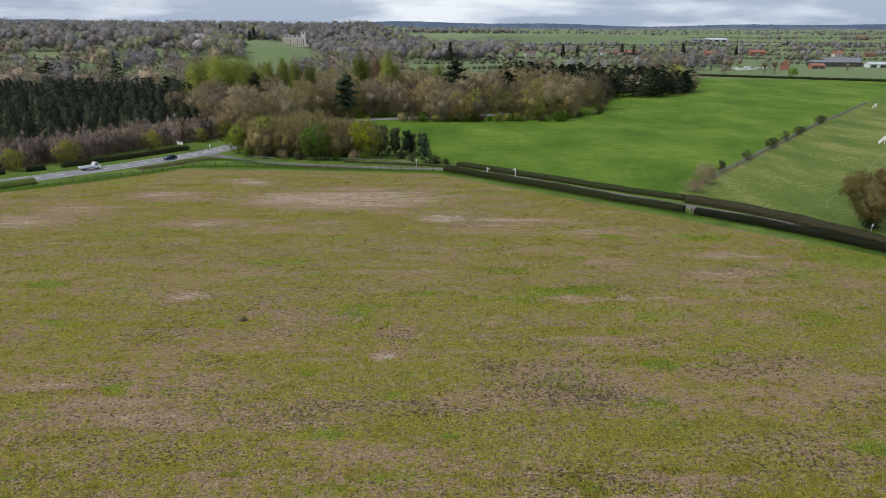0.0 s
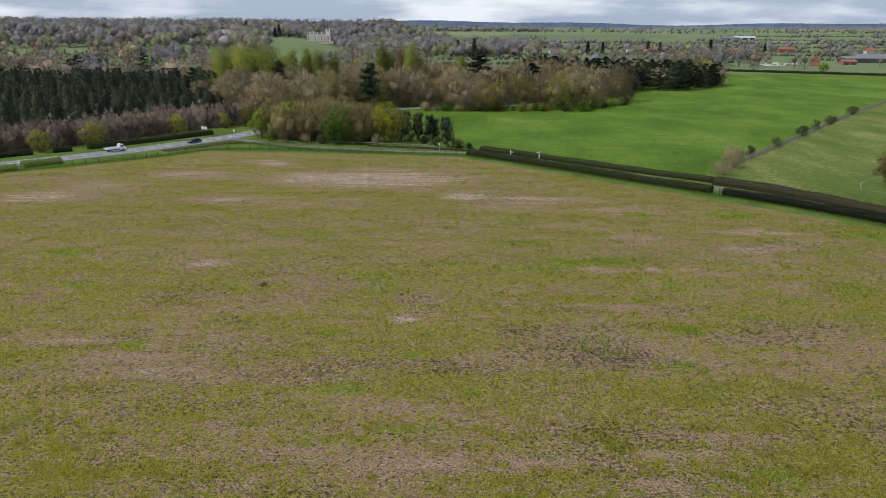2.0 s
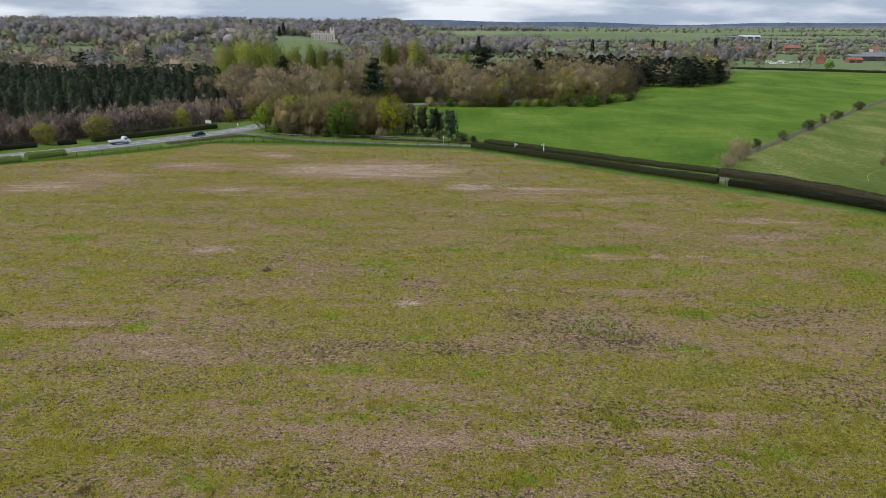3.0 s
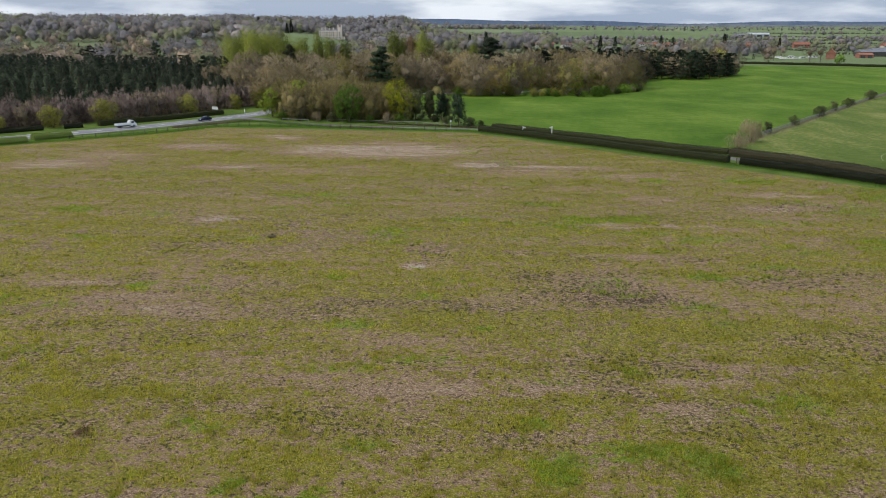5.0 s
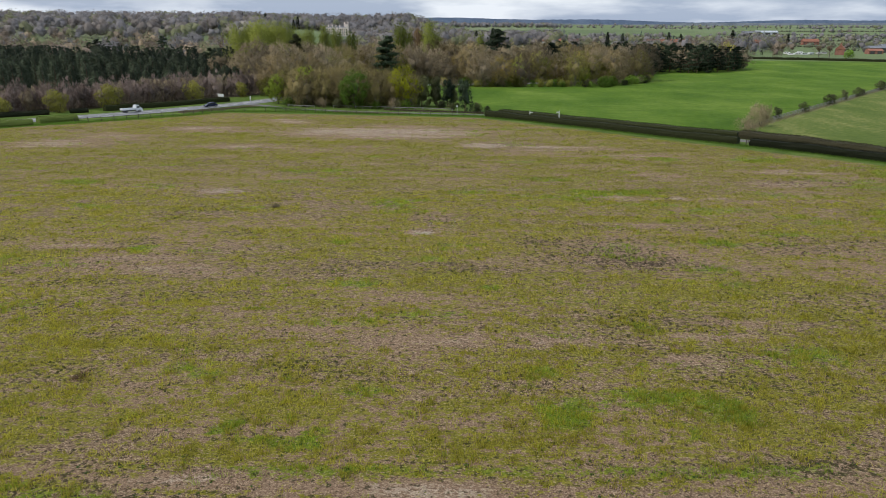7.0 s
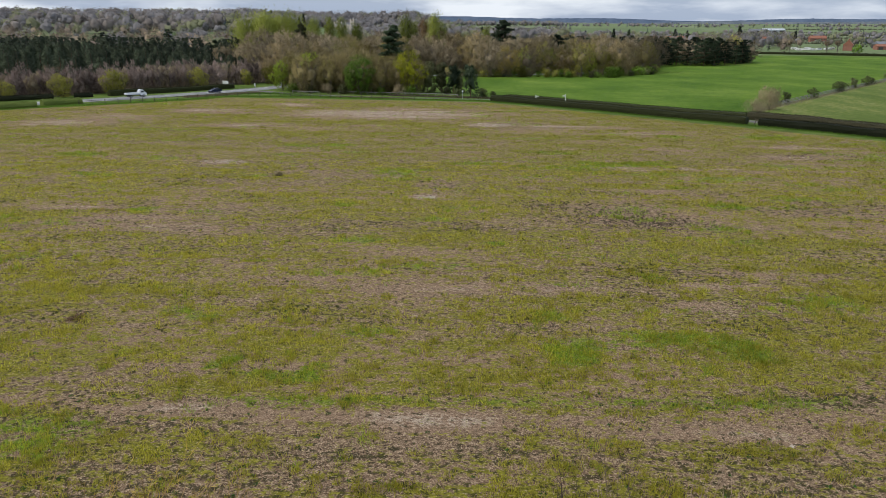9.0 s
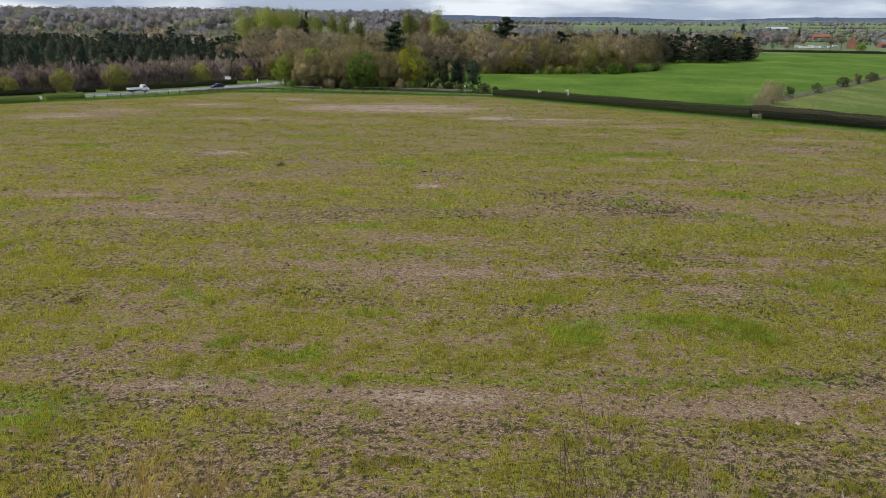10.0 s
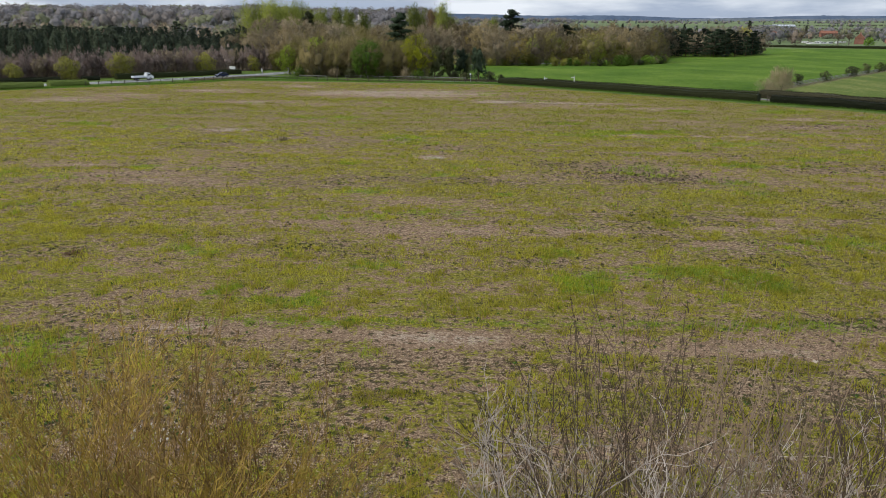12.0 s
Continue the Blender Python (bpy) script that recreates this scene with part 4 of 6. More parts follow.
# dark conifers at the lane
def ragged_conifer(h, r, seed, mat, label, n=2600):
    """Blunt, uneven column of dense drooping foliage."""
    rng = np.random.default_rng(seed)
    L = np.array([(rng.normal() * r * 0.28 * (1 - t * 0.5), rng.normal() * r * 0.28 * (1 - t * 0.5), h * (0.1 + 0.82 * t), r * (0.62 - 0.34 * t) * rng.uniform(0.8, 1.2)) for t in np.linspace(0, 1, 13)])
    p, d = sprays(rng, L, n, r * 0.16, 110, 0.7, 1.3)
    out = outward(p, d, h, 0.95)
    v, f = leaves(rng, p, rng.uniform(0.2, 0.5, n), d, out)
    v, f, out = with_heart(hull(rng, L, 0.6, h), (v, f), out, 4)
    return plant("conifer", [[((0, 0, -0.3), 0.2), ((0, 0, h * 0.6), 0.12), ((0, 0, h * 0.95), 0.02)]], v, f, bark_pine, mat, label, out=out)


lane_conifer = [ragged_conifer(9.5, 3.4, 91, needle_bush, "dull dark conifer by the lane"), ragged_conifer(9, 3.0, 92, needle_dark, "dark conifer by the lane")]
for k, x, y, s in ((0, -19.8, 227.5, 1.0), (0, -15.2, 229, 0.95), (1, -11.4, 226.5, 0.95), (1, -5.6, 213.8, 1.0), (0, -9.8, 229, 0.75)):
    stand(lane_conifer[k], x, y, s, group="lane conifers")
for x, y, s in ((-1.6, 213, 0.9), (-9.5, 217, 0.7), (1.2, 212, 0.6), (-13, 222, 0.8)):
    stand(under[2], x, y, s, group="lane shrubs")

# central wood
leaf_bronze = leaf_mat("bronze_buds", (0.165, 0.13, 0.032), (0.31, 0.235, 0.06), thin=0.3)
WOOD = [(-86, 278), (-80, 268), (-60, 312), (-36, 344), (-16, 334), (4, 333), (26, 336), (60, 350), (82, 372), (88, 400), (96, 436), (70, 520), (-60, 520), (-140, 440), (-112, 330)]
WOOD_ROAD = [(-69, 268), (-62, 300), (-42, 333), (-18, 347), (20, 362), (70, 400)]
wood_green = [leafy_tree(13, 5.6, 55, leaf_spring, "yellow-green leafing tree in the wood", 1900, 0.58, 0.0), leafy_tree(12, 5.2, 56, leaf_fresh, "fresh green leafing tree in the wood", 1900, 0.58, 0.0), budding_tree(13.5, 6.0, 57, twig_olive, leaf_spring, "golden-olive budding tree in the wood", 2300, 0.5), budding_tree(13, 6.2, 58, twig_brown, leaf_bronze, "bronze budding oak in the wood", 2200, 0.55, 0.8)]
for x, y in scatter(WOOD, 8.0, rt):
    r_, h_ = WOOD_ROAD, 0
    near = min(math.hypot(x - a, y - b) for a, b in (((1 - t) * p[0] + t * q[0], (1 - t) * p[1] + t * q[1]) for p, q in zip(r_, r_[1:]) for t in (0, 0.25, 0.5, 0.75)))
    if near < 6 and y < 365:
        continue
    kinds = (bare_a if y < 400 else bare_far) if rt.random() > 0.36 or (x < -66 and y < 310) else wood_green
    stand(kinds[int(rt.integers(len(kinds)))], x, y, rt.uniform(0.82, 1.25), group="wood trees")
under.append(bush(3.4, 2.6, 79, leaf_spring, "yellow-green shrub at the wood edge", 700, 0.4))
under.append(bush(3.6, 2.8, 80, leaf_mid, "green shrub at the wood edge", 700, 0.4))
for x, y in [(-20 + 2.6 * i + rt.uniform(-2, 2), 330.5 + 0.2 * i + rt.uniform(-0.5, 3.5)) for i in range(32)] + [(62 + 2.0 * i, 350 + 2.4 * i + rt.uniform(-1.0, 3.5)) for i in range(12)] + [(86 + 1.0 * i, 384 + 5 * i) for i in range(10)]:
    stand(under[int(rt.choice([0, 1, 1, 2, 3, 4, 4]))], x, y, rt.uniform(0.6, 1.5), group="wood edge shrubs")
for x, y, s in ((-118, 346, 0.95), (-113, 352, 1.02), (-107, 345, 1.0), (-101, 350, 1.04), (-95, 347, 0.98), (-110, 358, 1.0), (-89, 354, 0.9), (-104, 356, 1.0)):
    stand(pop[int(rt.integers(2))], x, y, s * rt.uniform(0.95, 1.05), group="poplars")
slim = poplar(25, 4.0, 43, "tall slim poplar in pale young leaf", n=4500)
for x, y, s in ((-92, 378, 1.0), (-84, 380, 1.05), (-77, 376, 1.0), (-70, 380, 0.95), (-47, 402, 1.12), (-43, 405, 1.0), (-31, 400, 1.16), (-27, 404, 0.95), (-3, 420, 0.9)):
    stand(slim, x, y, s, group="poplars", high=0.98)
stand(poplar(24, 3.6, 44, "tall slim poplar in reddish-brown bud", leaf_mat("reddish_buds", (0.26, 0.17, 0.08), (0.42, 0.28, 0.14)), 3600), -37, 404, 1.1)
for x, y, s in ((-120, 333, 0.85), (-112, 329, 0.9), (-104, 331, 0.85), (-98, 324, 0.8), (-127, 338, 0.8), (-92, 332, 0.9), (-116, 340, 0.9)):
    stand(bare_a[int(rt.integers(5))], x, y, s, group="wood trees")
stand(pine_big[0], -42.1, 310, 1.02)
stand(plate_pine(23, 4.6, 62, "tall brownish conifer with drooping boughs", needle_bush, 3600, 0.1, 18, "tall_conifer"), -82, 312, 1.0)
stand(cedar, 6.5, 388, 1.12)
stand(plate_pine(17, 5.2, 64, "dark flat-topped pine above the wood", h0=0.4), 38, 420, 1.15)
stand(plate_pine(14, 4.0, 65, "dark pine beyond the plantation", h0=0.25), -165, 430, 1.1)
stand(leafy_tree(9, 4.5, 66, leaf_spring, "yellow-green leafing tree at the wood edge", 2400, 0.5, 0.0), 60, 351, 1.1)
stand(leafy_tree(9.5, 4.6, 60, leaf_fresh, "fresh green tree at the wood edge", 2400, 0.5, 0.0), 47, 346, 0.9)
stand(leafy_tree(12, 5, 67, leaf_spring, "yellow-green leafing tree in the wood", 2400, 0.5, 0.0), 42, 368, 1.0)
# right: dark pine wood
PINEWOOD = [(97, 442), (118, 484), (136, 470), (165, 496), (187, 530), (170, 590), (60, 640), (40, 540), (70, 470)]
wood_pine = [plate_pine(15, 4.6, 68, "dark pine in the far pine wood", h0=0.06, n=1150, plates=11), plate_pine(16, 4.4, 69, "dark pine in the far pine wood", h0=0.1, n=1150, plates=11)]
for x, y in scatter(PINEWOOD, 6.0, rt):
    if rt.random() < 0.78:
        stand(wood_pine[int(rt.integers(2))], x, y, rt.uniform(0.8, 1.15), group="pine wood")
    else:
        stand(bare_far[int(rt.integers(3))], x, y, rt.uniform(0.8, 1.05), group="pine wood")
stand(leafy_tree(12, 6.5, 70, leaf_mat("soft_yellow_leaves", (0.34, 0.33, 0.05), (0.48, 0.46, 0.08), thin=0.35), "yellow-green leafing tree behind the pines", 1600, 0.6), 178, 548, 1.35)

# field division: bushes along a fence
for x, y, s in ((66, 180, 0.6), (82, 203, 1.0), (97.5, 222.5, 0.95), (117, 249, 1.1), (121, 255, 1.0), (132, 270, 1.2), (145, 287, 1.2), (152, 297, 0.8), (176, 330, 1.4), (179, 334, 1.2)):
    stand(dark_bush, x, y, s, group="fence bushes")
stand(twig_bush(5.0, 3.4, 76, twig_brown, "bare brown thicket at the field corner", 2600), 70.5, 184, 1.0)
stand(twig_bush(3.0, 4.0, 77, twig_brown, "low bare brown scrub at the field corner", 1800), 64, 174, 0.9)
# budding oak on the playing field
oak = stand(budding_tree(10.2, 6.0, 78, twig_olive, leaf_bronze, "olive-brown budding oak with ivied trunk on the playing field", 9000, 0.3, 1.0, 0.5, 0.3), 88.5, 139.5)
ri = np.random.default_rng(79)
q = ri.normal(size=(1400, 3)) * np.array([0.75, 0.75, 1.3]) + np.array([0, 0, 2.1])
q[:, 2] = np.abs(q[:, 2])
ivy = mesh_object("ivy", *leaves(ri, q, ri.uniform(0.15, 0.4, 1400)), needle_dark)
ivy.parent = oak


# ---- paint and building materials ----
timber_dark = plain_mat("dark_weathered_timber", (0.06, 0.048, 0.038), (0.13, 0.105, 0.085), 2.0, 0.9)
timber_grey = plain_mat("silvered_timber", (0.20, 0.185, 0.165), (0.33, 0.31, 0.285), 2.0, 0.9)
white_paint = plain_mat("white_paint", (0.68, 0.68, 0.66), (0.82, 0.82, 0.80), 2.0, 0.6)
sign_grey = plain_mat("grey_sign_back", (0.30, 0.31, 0.31), (0.42, 0.43, 0.43), 2.0, 0.5)
stone_pale = plain_mat("pale_limestone", (0.76, 0.64, 0.55), (0.86, 0.76, 0.68), 0.3, 0.9)
stone_grey = plain_mat("grey_church_stone", (0.24, 0.23, 0.23), (0.36, 0.35, 0.34), 0.3, 0.9)
brick_red = plain_mat("red_brick_wall", (0.26, 0.11, 0.075), (0.38, 0.19, 0.14), 0.8, 0.9)
render_cream = plain_mat("cream_render", (0.52, 0.47, 0.40), (0.68, 0.63, 0.55), 0.5, 0.9)
tile_red = plain_mat("red_clay_tiles", (0.25, 0.10, 0.065), (0.38, 0.18, 0.12), 0.6, 0.9)
tile_brown = plain_mat("brown_roof_tiles", (0.13, 0.085, 0.065), (0.22, 0.15, 0.12), 0.6, 0.9)
slate = plain_mat("grey_slate", (0.14, 0.15, 0.17), (0.24, 0.25, 0.27), 0.6, 0.7)
tin = plain_mat("pale_barn_cladding", (0.40, 0.43, 0.47), (0.62, 0.65, 0.68), 0.3, 0.6)
tin_dark = plain_mat("dark_barn_boards", (0.06, 0.055, 0.05), (0.13, 0.12, 0.11), 0.3, 0.9)
window_glass = plain_mat("dark_window_glass", (0.03, 0.035, 0.04), (0.06, 0.07, 0.08), 1.0, 0.15, specular=0.6, bump=0)


def anchor(name, x, y, turn=0.0, lift=0.0):
    root = new(name)
    root.empty_display_size = 0.5
    root.matrix_basis = pose(x, y, land(x, y) + lift, 0, 0, turn)
    return root


# ---- road paint ----
def dashes(points, offset, dash, gap, width, lift, start=0.0, end=1e9):
    r, h = spline(points, 0.5)
    side = np.stack([-h[:, 1], h[:, 0]], 1)
    V, Fc = [], []
    s = start
    total = len(r) * 0.5
    while s + dash < min(total, end):
        i, j = int(s / 0.5), int((s + dash) / 0.5)
        base = len(V)
        for k in (i, (i + j) // 2, j):
            for e in (-width / 2, width / 2):
                p = r[k] + side[k] * (offset + e)
                V.append((p[0], p[1], land(p[0], p[1]) + lift))
        Fc += [(base, base + 1, base + 3, base + 2), (base + 2, base + 3, base + 5, base + 4)]
        s += dash + gap
    return V, Fc


def paint_lines():
    V, Fc = [], []
    for off, dash, gap, w, a, b in ((0.0, 3.0, 3.2, 0.42, 40, 400), (4.0, 40, 0.0, 0.16, 40, 400), (-3.9, 40, 0.0, 0.16, 40, 255), (1.5, 2.0, 2.0, 0.28, 236, 300), (-1.6, 2.0, 2.0, 0.28, 236, 300)):
        v, f = dashes(ROAD, off, dash, gap, w, 0.15, a, b)
        Fc += [tuple(i + len(V) for i in q) for q in f]
        V += v
    return tagged(mesh_object("road_markings", V, Fc, road_paint), "white painted dashes and edge lines on the road", "road marking", kind="structure")


paint_lines()


# ---- fences ----
def rail_fence(points, gap, height, rails, material, label, post=0.13, rail=0.1, name="fence"):
    r, h = spline(points, gap)
    root = anchor(name, *r[0])
    inv = root.matrix_basis.inverted()
    pb = boxes((-post / 2, -post / 2, -0.2, post / 2, post / 2, height))
    pm = bpy.data.meshes.new("post")
    pb.to_mesh(pm)
    pb.free()
    pm.materials.append(material)
    for (x, y), (dx, dy) in zip(r, h):
        o = new("post", pm)
        o.parent = root
        o.matrix_basis = inv @ pose(x, y, land(x, y), random.uniform(-3, 3), random.uniform(-3, 3), math.degrees(math.atan2(dy, dx)))
    for z in rails:
        bm = bmesh.new()
        for p, q in zip(r, r[1:]):
            a = Vector((*p, land(*p) + z + random.uniform(-0.03, 0.03)))
            b = Vector((*q, land(*q) + z + random.uniform(-0.03, 0.03)))
            n = Vector((-(b - a).y, (b - a).x, 0)).normalized() * 0.03
            u = Vector((0, 0, rail / 2))
            vs = [bm.verts.new(inv @ w) for w in (a - n - u, a + n - u, a + n + u, a - n + u, b - n - u, b + n - u, b + n + u, b - n + u)]
            for f in ((0, 1, 2, 3), (7, 6, 5, 4), (0, 4, 5, 1), (1, 5, 6, 2), (2, 6, 7, 3), (3, 7, 4, 0)):
                bm.faces.new([vs[i] for i in f])
        part("rail", bm, material, root)
    return tagged(root, label, "fence")


rail_fence([(-104, 174.5), (-97, 180.0), (-84, 192.8), (-77.5, 202.2), (-68, 205.6), (-58, 205.4), (-42, 203.0), (-28, 201.4), (-12, 200.0), (-1, 199.4)], 3.1, 1.35, (0.55, 1.1), timber_dark, "dark post and wire fence round the stubble field", 0.15, 0.05)
rail_fence([(-47, 220.6), (-40, 219.6), (-32.6, 218.4), (-22, 216.6), (-14.5, 214.8), (-8, 212.6)], 2.4, 0.8, (0.65,), timber_grey, "low silvered timber rail before the copse", 0.2, 0.2, "rail_barrier")
rail_fence([(-62, 222.6), (-56, 220.2), (-51, 219.4)], 2.4, 0.7, (0.55,), timber_grey, "short low timber rail at the road bend", 0.2, 0.2, "rail_barrier")
rail_fence([(74, 191), (99, 224.5), (131, 268), (176, 330), (266, 447)], 3.0, 1.25, (0.4, 0.8, 1.15), timber_grey, "long grey timber fence between crop and playing field", 0.16, 0.14)


# ---- long grass along fences and verges ----
def grass_strip(points, half, count, height, material, label, seed, name="long_grass"):
    rng = np.random.default_rng(seed)
    r, h = spline(points, 0.5)
    k = rng.integers(0, len(r), count)
    side = np.stack([-h[:, 1], h[:, 0]], 1)
    p = r[k] + side[k] * rng.normal(size=(count, 1)) * half * 0.6 + rng.normal(size=(count, 2)) * 0.2
    s = np.column_stack([p, land_array(p[:, 0], p[:, 1]) - 0.03])
    way = rng.normal(size=(count, 3)) * 0.45 + np.array([0, 0, 1.0])
    v, f = slivers(rng, s, way, rng.uniform(0.5, 1.2, count) * height, rng.uniform(0.08, 0.2, count))
    return tagged(mesh_object(name, v, f, material), label, "grass", kind="stuff")


verge_green = leaf_mat("verge_grass", (0.090, 0.185, 0.022), (0.20, 0.33, 0.050), 0.3, thin=0.5)
scrub_brown = leaf_mat("dead_brown_scrub", (0.085, 0.064, 0.040), (0.20, 0.155, 0.10))
verge_dry = leaf_mat("dry_verge_grass", (0.20, 0.17, 0.10), (0.40, 0.36, 0.24))
grass_strip([(-150, 140), (-106, 173), (-84, 194), (-77, 204), (-58, 206.5), (-30, 203), (0, 200)], 2.2, 26000, 0.42, verge_green, "rank green verge grass along the fence", 201)
grass_strip([(-84, 205), (-76, 216), (-66, 218), (-50, 208.5), (-30, 204)], 2.0, 5000, 0.5, verge_green, "rank green verge grass by the junction", 202)
grass_strip([(-88, 201), (-80, 210), (-74, 218.5), (-71, 219.5)], 1.0, 2600, 0.7, scrub_brown, "brown dead scrub along the road verge", 203, "dead_scrub")
grass_strip([(-44, 206.2), (-32, 204.4), (-22, 203.2)], 0.8, 2200, 0.6, scrub_brown, "brown dead scrub along the lane verge", 204, "dead_scrub")
grass_strip([(0, 198.6), (17, 184.4), (42, 160.8), (54, 149.4), (70, 134), (92, 101)], 1.4, 9000, 0.4, verge_green, "rank green grass at the hedge foot", 205)
grass_strip([(66, 180), (99, 224), (131, 268), (176, 330), (266, 447)], 1.3, 9000, 0.5, verge_dry, "dry pale grass along the field fence", 206)
grass_strip([(-30, 215), (-14, 212), (-4, 209), (6, 207)], 1.2, 2600, 0.6, scrub_brown, "brown rough growth beside the lane", 207, "dead_scrub")


# ---- signs, posts, gate, goals ----
def post_sign(x, y, turn, height, width, tall, material, label, poles=1, name="road_sign", pole=0.08):
    root = anchor(name, x, y, turn)
    at = [0.0] if poles == 1 else [-width * 0.38, width * 0.38]
    for a in at:
        part("pole", boxes((a - pole / 2, -pole / 2, -0.2, a + pole / 2, pole / 2, height - 0.02)), sign_grey, root)
    part("board", boxes((-width / 2, -pole / 2 - 0.05, height - tall, width / 2, -pole / 2 - 0.004, height)), material, root, "plain painted board")
    return tagged(root, label, "sign")


post_sign(-90.6, 241.6, -20, 2.3, 2.5, 1.0, white_paint, "white double-post road sign beyond the hedge", 2)
post_sign(-79.6, 239.5, -20, 1.7, 0.4, 1.0, white_paint, "small white keep-clear bollard sign at the junction", 1, "traffic_bollard", 0.2)
post_sign(-73.2, 248.5, -20, 1.7, 0.4, 1.0, white_paint, "small white keep-clear bollard sign at the junction", 1, "traffic_bollard", 0.2)
post_sign(-7.7, 206.4, 0, 2.4, 0.45, 0.5, white_paint, "slim white roadside sign at the lane", 1, "road_sign", 0.14)
post_sign(85.2, 133.6, 40, 2.3, 0.9, 0.6, white_paint, "small white board on a post by the hedge", 1, "notice_board", 0.1)


def finger_post(x, y, turn, height):
    root = anchor("marker_post", x, y, turn)
    part("post", boxes((-0.11, -0.11, -0.2, 0.11, 0.11, height), (-0.14, -0.14, height, 0.14, 0.14, height + 0.08)), white_paint, root)
    part("arm", boxes((-0.1, -0.14, height - 0.45, 0.75, -0.115, height - 0.2)), white_paint, root)
    return tagged(root, "white painted marker post in the lane hedge", "post", "lane marker posts")


finger_post(12.6, 194.3, 0, 2.2)
finger_post(20.2, 191.2, 180, 2.6)


def field_gate(x, y, turn):
    root = anchor("field_gate", x, y, turn)
    for a in (-0.46, 0.46):
        part("gate_post", boxes((a - 0.07, -0.07, -0.2, a + 0.07, 0.07, 1.35)), timber_dark, root)
    for i in range(5):
        part("bar", boxes((-0.38, -0.025, 0.2 + i * 0.22, 0.38, 0.025, 0.27 + i * 0.22)), timber_dark, root)
    bm = bmesh.new()
    prism(bm, [(-0.045, 0.2), (-0.03, 0.2), (-0.03, 1.15), (-0.045, 1.15)], -0.04, 0.04)
    part("brace", bm, timber_dark, root)
    return tagged(root, "narrow closed dark timber gate in the hedge", "gate")


field_gate(55.7, 150.6, -43)


def goal(x, y, turn):
    root = anchor("football_goal", x, y, turn)
    w, h, d = 7.3, 2.44, 1.8
    for a in (-w / 2, w / 2):
        part("goal_post", boxes((a - 0.1, -0.1, 0, a + 0.1, 0.1, h)), white_paint, root)
        v, f = tubes([[((a, 0.1, h - 0.05), 0.06), ((a, d, 0.05), 0.06)]], 5)
        s = mesh_object("back_stay", v, f, white_paint)
        s.parent = root
    part("crossbar", boxes((-w / 2 + 0.1, -0.1, h - 0.2, w / 2 - 0.1, 0.1, h)), white_paint, root)
    lines = [[((-w / 2 + 0.12 + (w - 0.24) * i / 22, 0.1, h - 0.06), 0.02), ((-w / 2 + 0.12 + (w - 0.24) * i / 22, d, 0.05), 0.02)] for i in range(23)]
    lines += [[((-w / 2 + 0.1, 0.1 + (d - 0.1) * j / 7, h * (1 - j / 7)), 0.02), ((w / 2 - 0.1, 0.1 + (d - 0.1) * j / 7, h * (1 - j / 7)), 0.02)] for j in range(1, 8)]
    n = mesh_object("net", *tubes(lines, 3), white_paint)
    n.parent = root
    return tagged(root, "white football goal with net on the playing field", "goal", "football goals")


goal(253, 415, 60)
goal(166, 263, 60)


worn_line = plain_mat("worn_turf_paint", (0.20, 0.25, 0.10), (0.36, 0.40, 0.24), 0.6, 0.9)


def turf_line(points, name="pitch_line"):
    o = strip(name, points, 0.06, 0.05, worn_line, 1.0, 1)
    return tagged(o, "white painted line on the playing field", "pitch line", kind="structure")


turf_line([(89.3, 157.5), (92.6, 164.0), (97.8, 169.8), (102.5, 172.0), (108, 172)])
turf_line([(89.3, 157.5), (96, 152.0), (104, 146)])
for i in range(5):
    turf_line([(133 + 3 * i, 186 - 3.0 * i), (126 + 2.6 * i, 198 - 1.5 * i), (127.5 + 2.4 * i, 207 - 1.2 * i), (134 + 2.2 * i, 216 - 1.8 * i), (152 + 2.0 * i, 239 - 2.2 * i), (190 + 2.0 * i, 287 - 2.2 * i)])


# ---- vehicles ----
rubber = plain_mat("black_tyre_rubber", (0.015, 0.015, 0.016), (0.03, 0.03, 0.03), 6.0, 0.9)
alloy = plain_mat("wheel_alloy", (0.35, 0.36, 0.37), (0.5, 0.5, 0.52), 4.0, 0.35, 0.8)
car_paint = plain_mat("dark_blue_car_paint", (0.010, 0.016, 0.045), (0.016, 0.024, 0.06), 1.0, 0.25, 0.0, 0.6, 0)
truck_paint = plain_mat("white_van_paint", (0.72, 0.73, 0.74), (0.80, 0.81, 0.82), 1.0, 0.3, 0.0, 0.5, 0)
lamp_glass = plain_mat("lamp_glass", (0.55, 0.56, 0.58), (0.7, 0.7, 0.72), 4.0, 0.15, 0.0, 0.6, 0)
lamp_red = plain_mat("red_lamp_glass", (0.30, 0.015, 0.012), (0.42, 0.03, 0.02), 4.0, 0.2, 0.0, 0.6, 0)


def wheel(root, x, y, r, w):
    bm = bmesh.new()
    bmesh.ops.create_cone(bm, cap_ends=True, segments=18, radius1=r, radius2=r, depth=w, matrix=Matrix.Translation((x, y, r)) @ Matrix.Rotation(radians(90), 4, "X"))
    t = part("tyre", bm, rubber, root)
    bm = bmesh.new()
    bmesh.ops.create_cone(bm, cap_ends=True, segments=14, radius1=r * 0.62, radius2=r * 0.55, depth=w + 0.03, matrix=Matrix.Translation((x, y, r)) @ Matrix.Rotation(radians(90), 4, "X"))
    part("rim", bm, alloy, t)


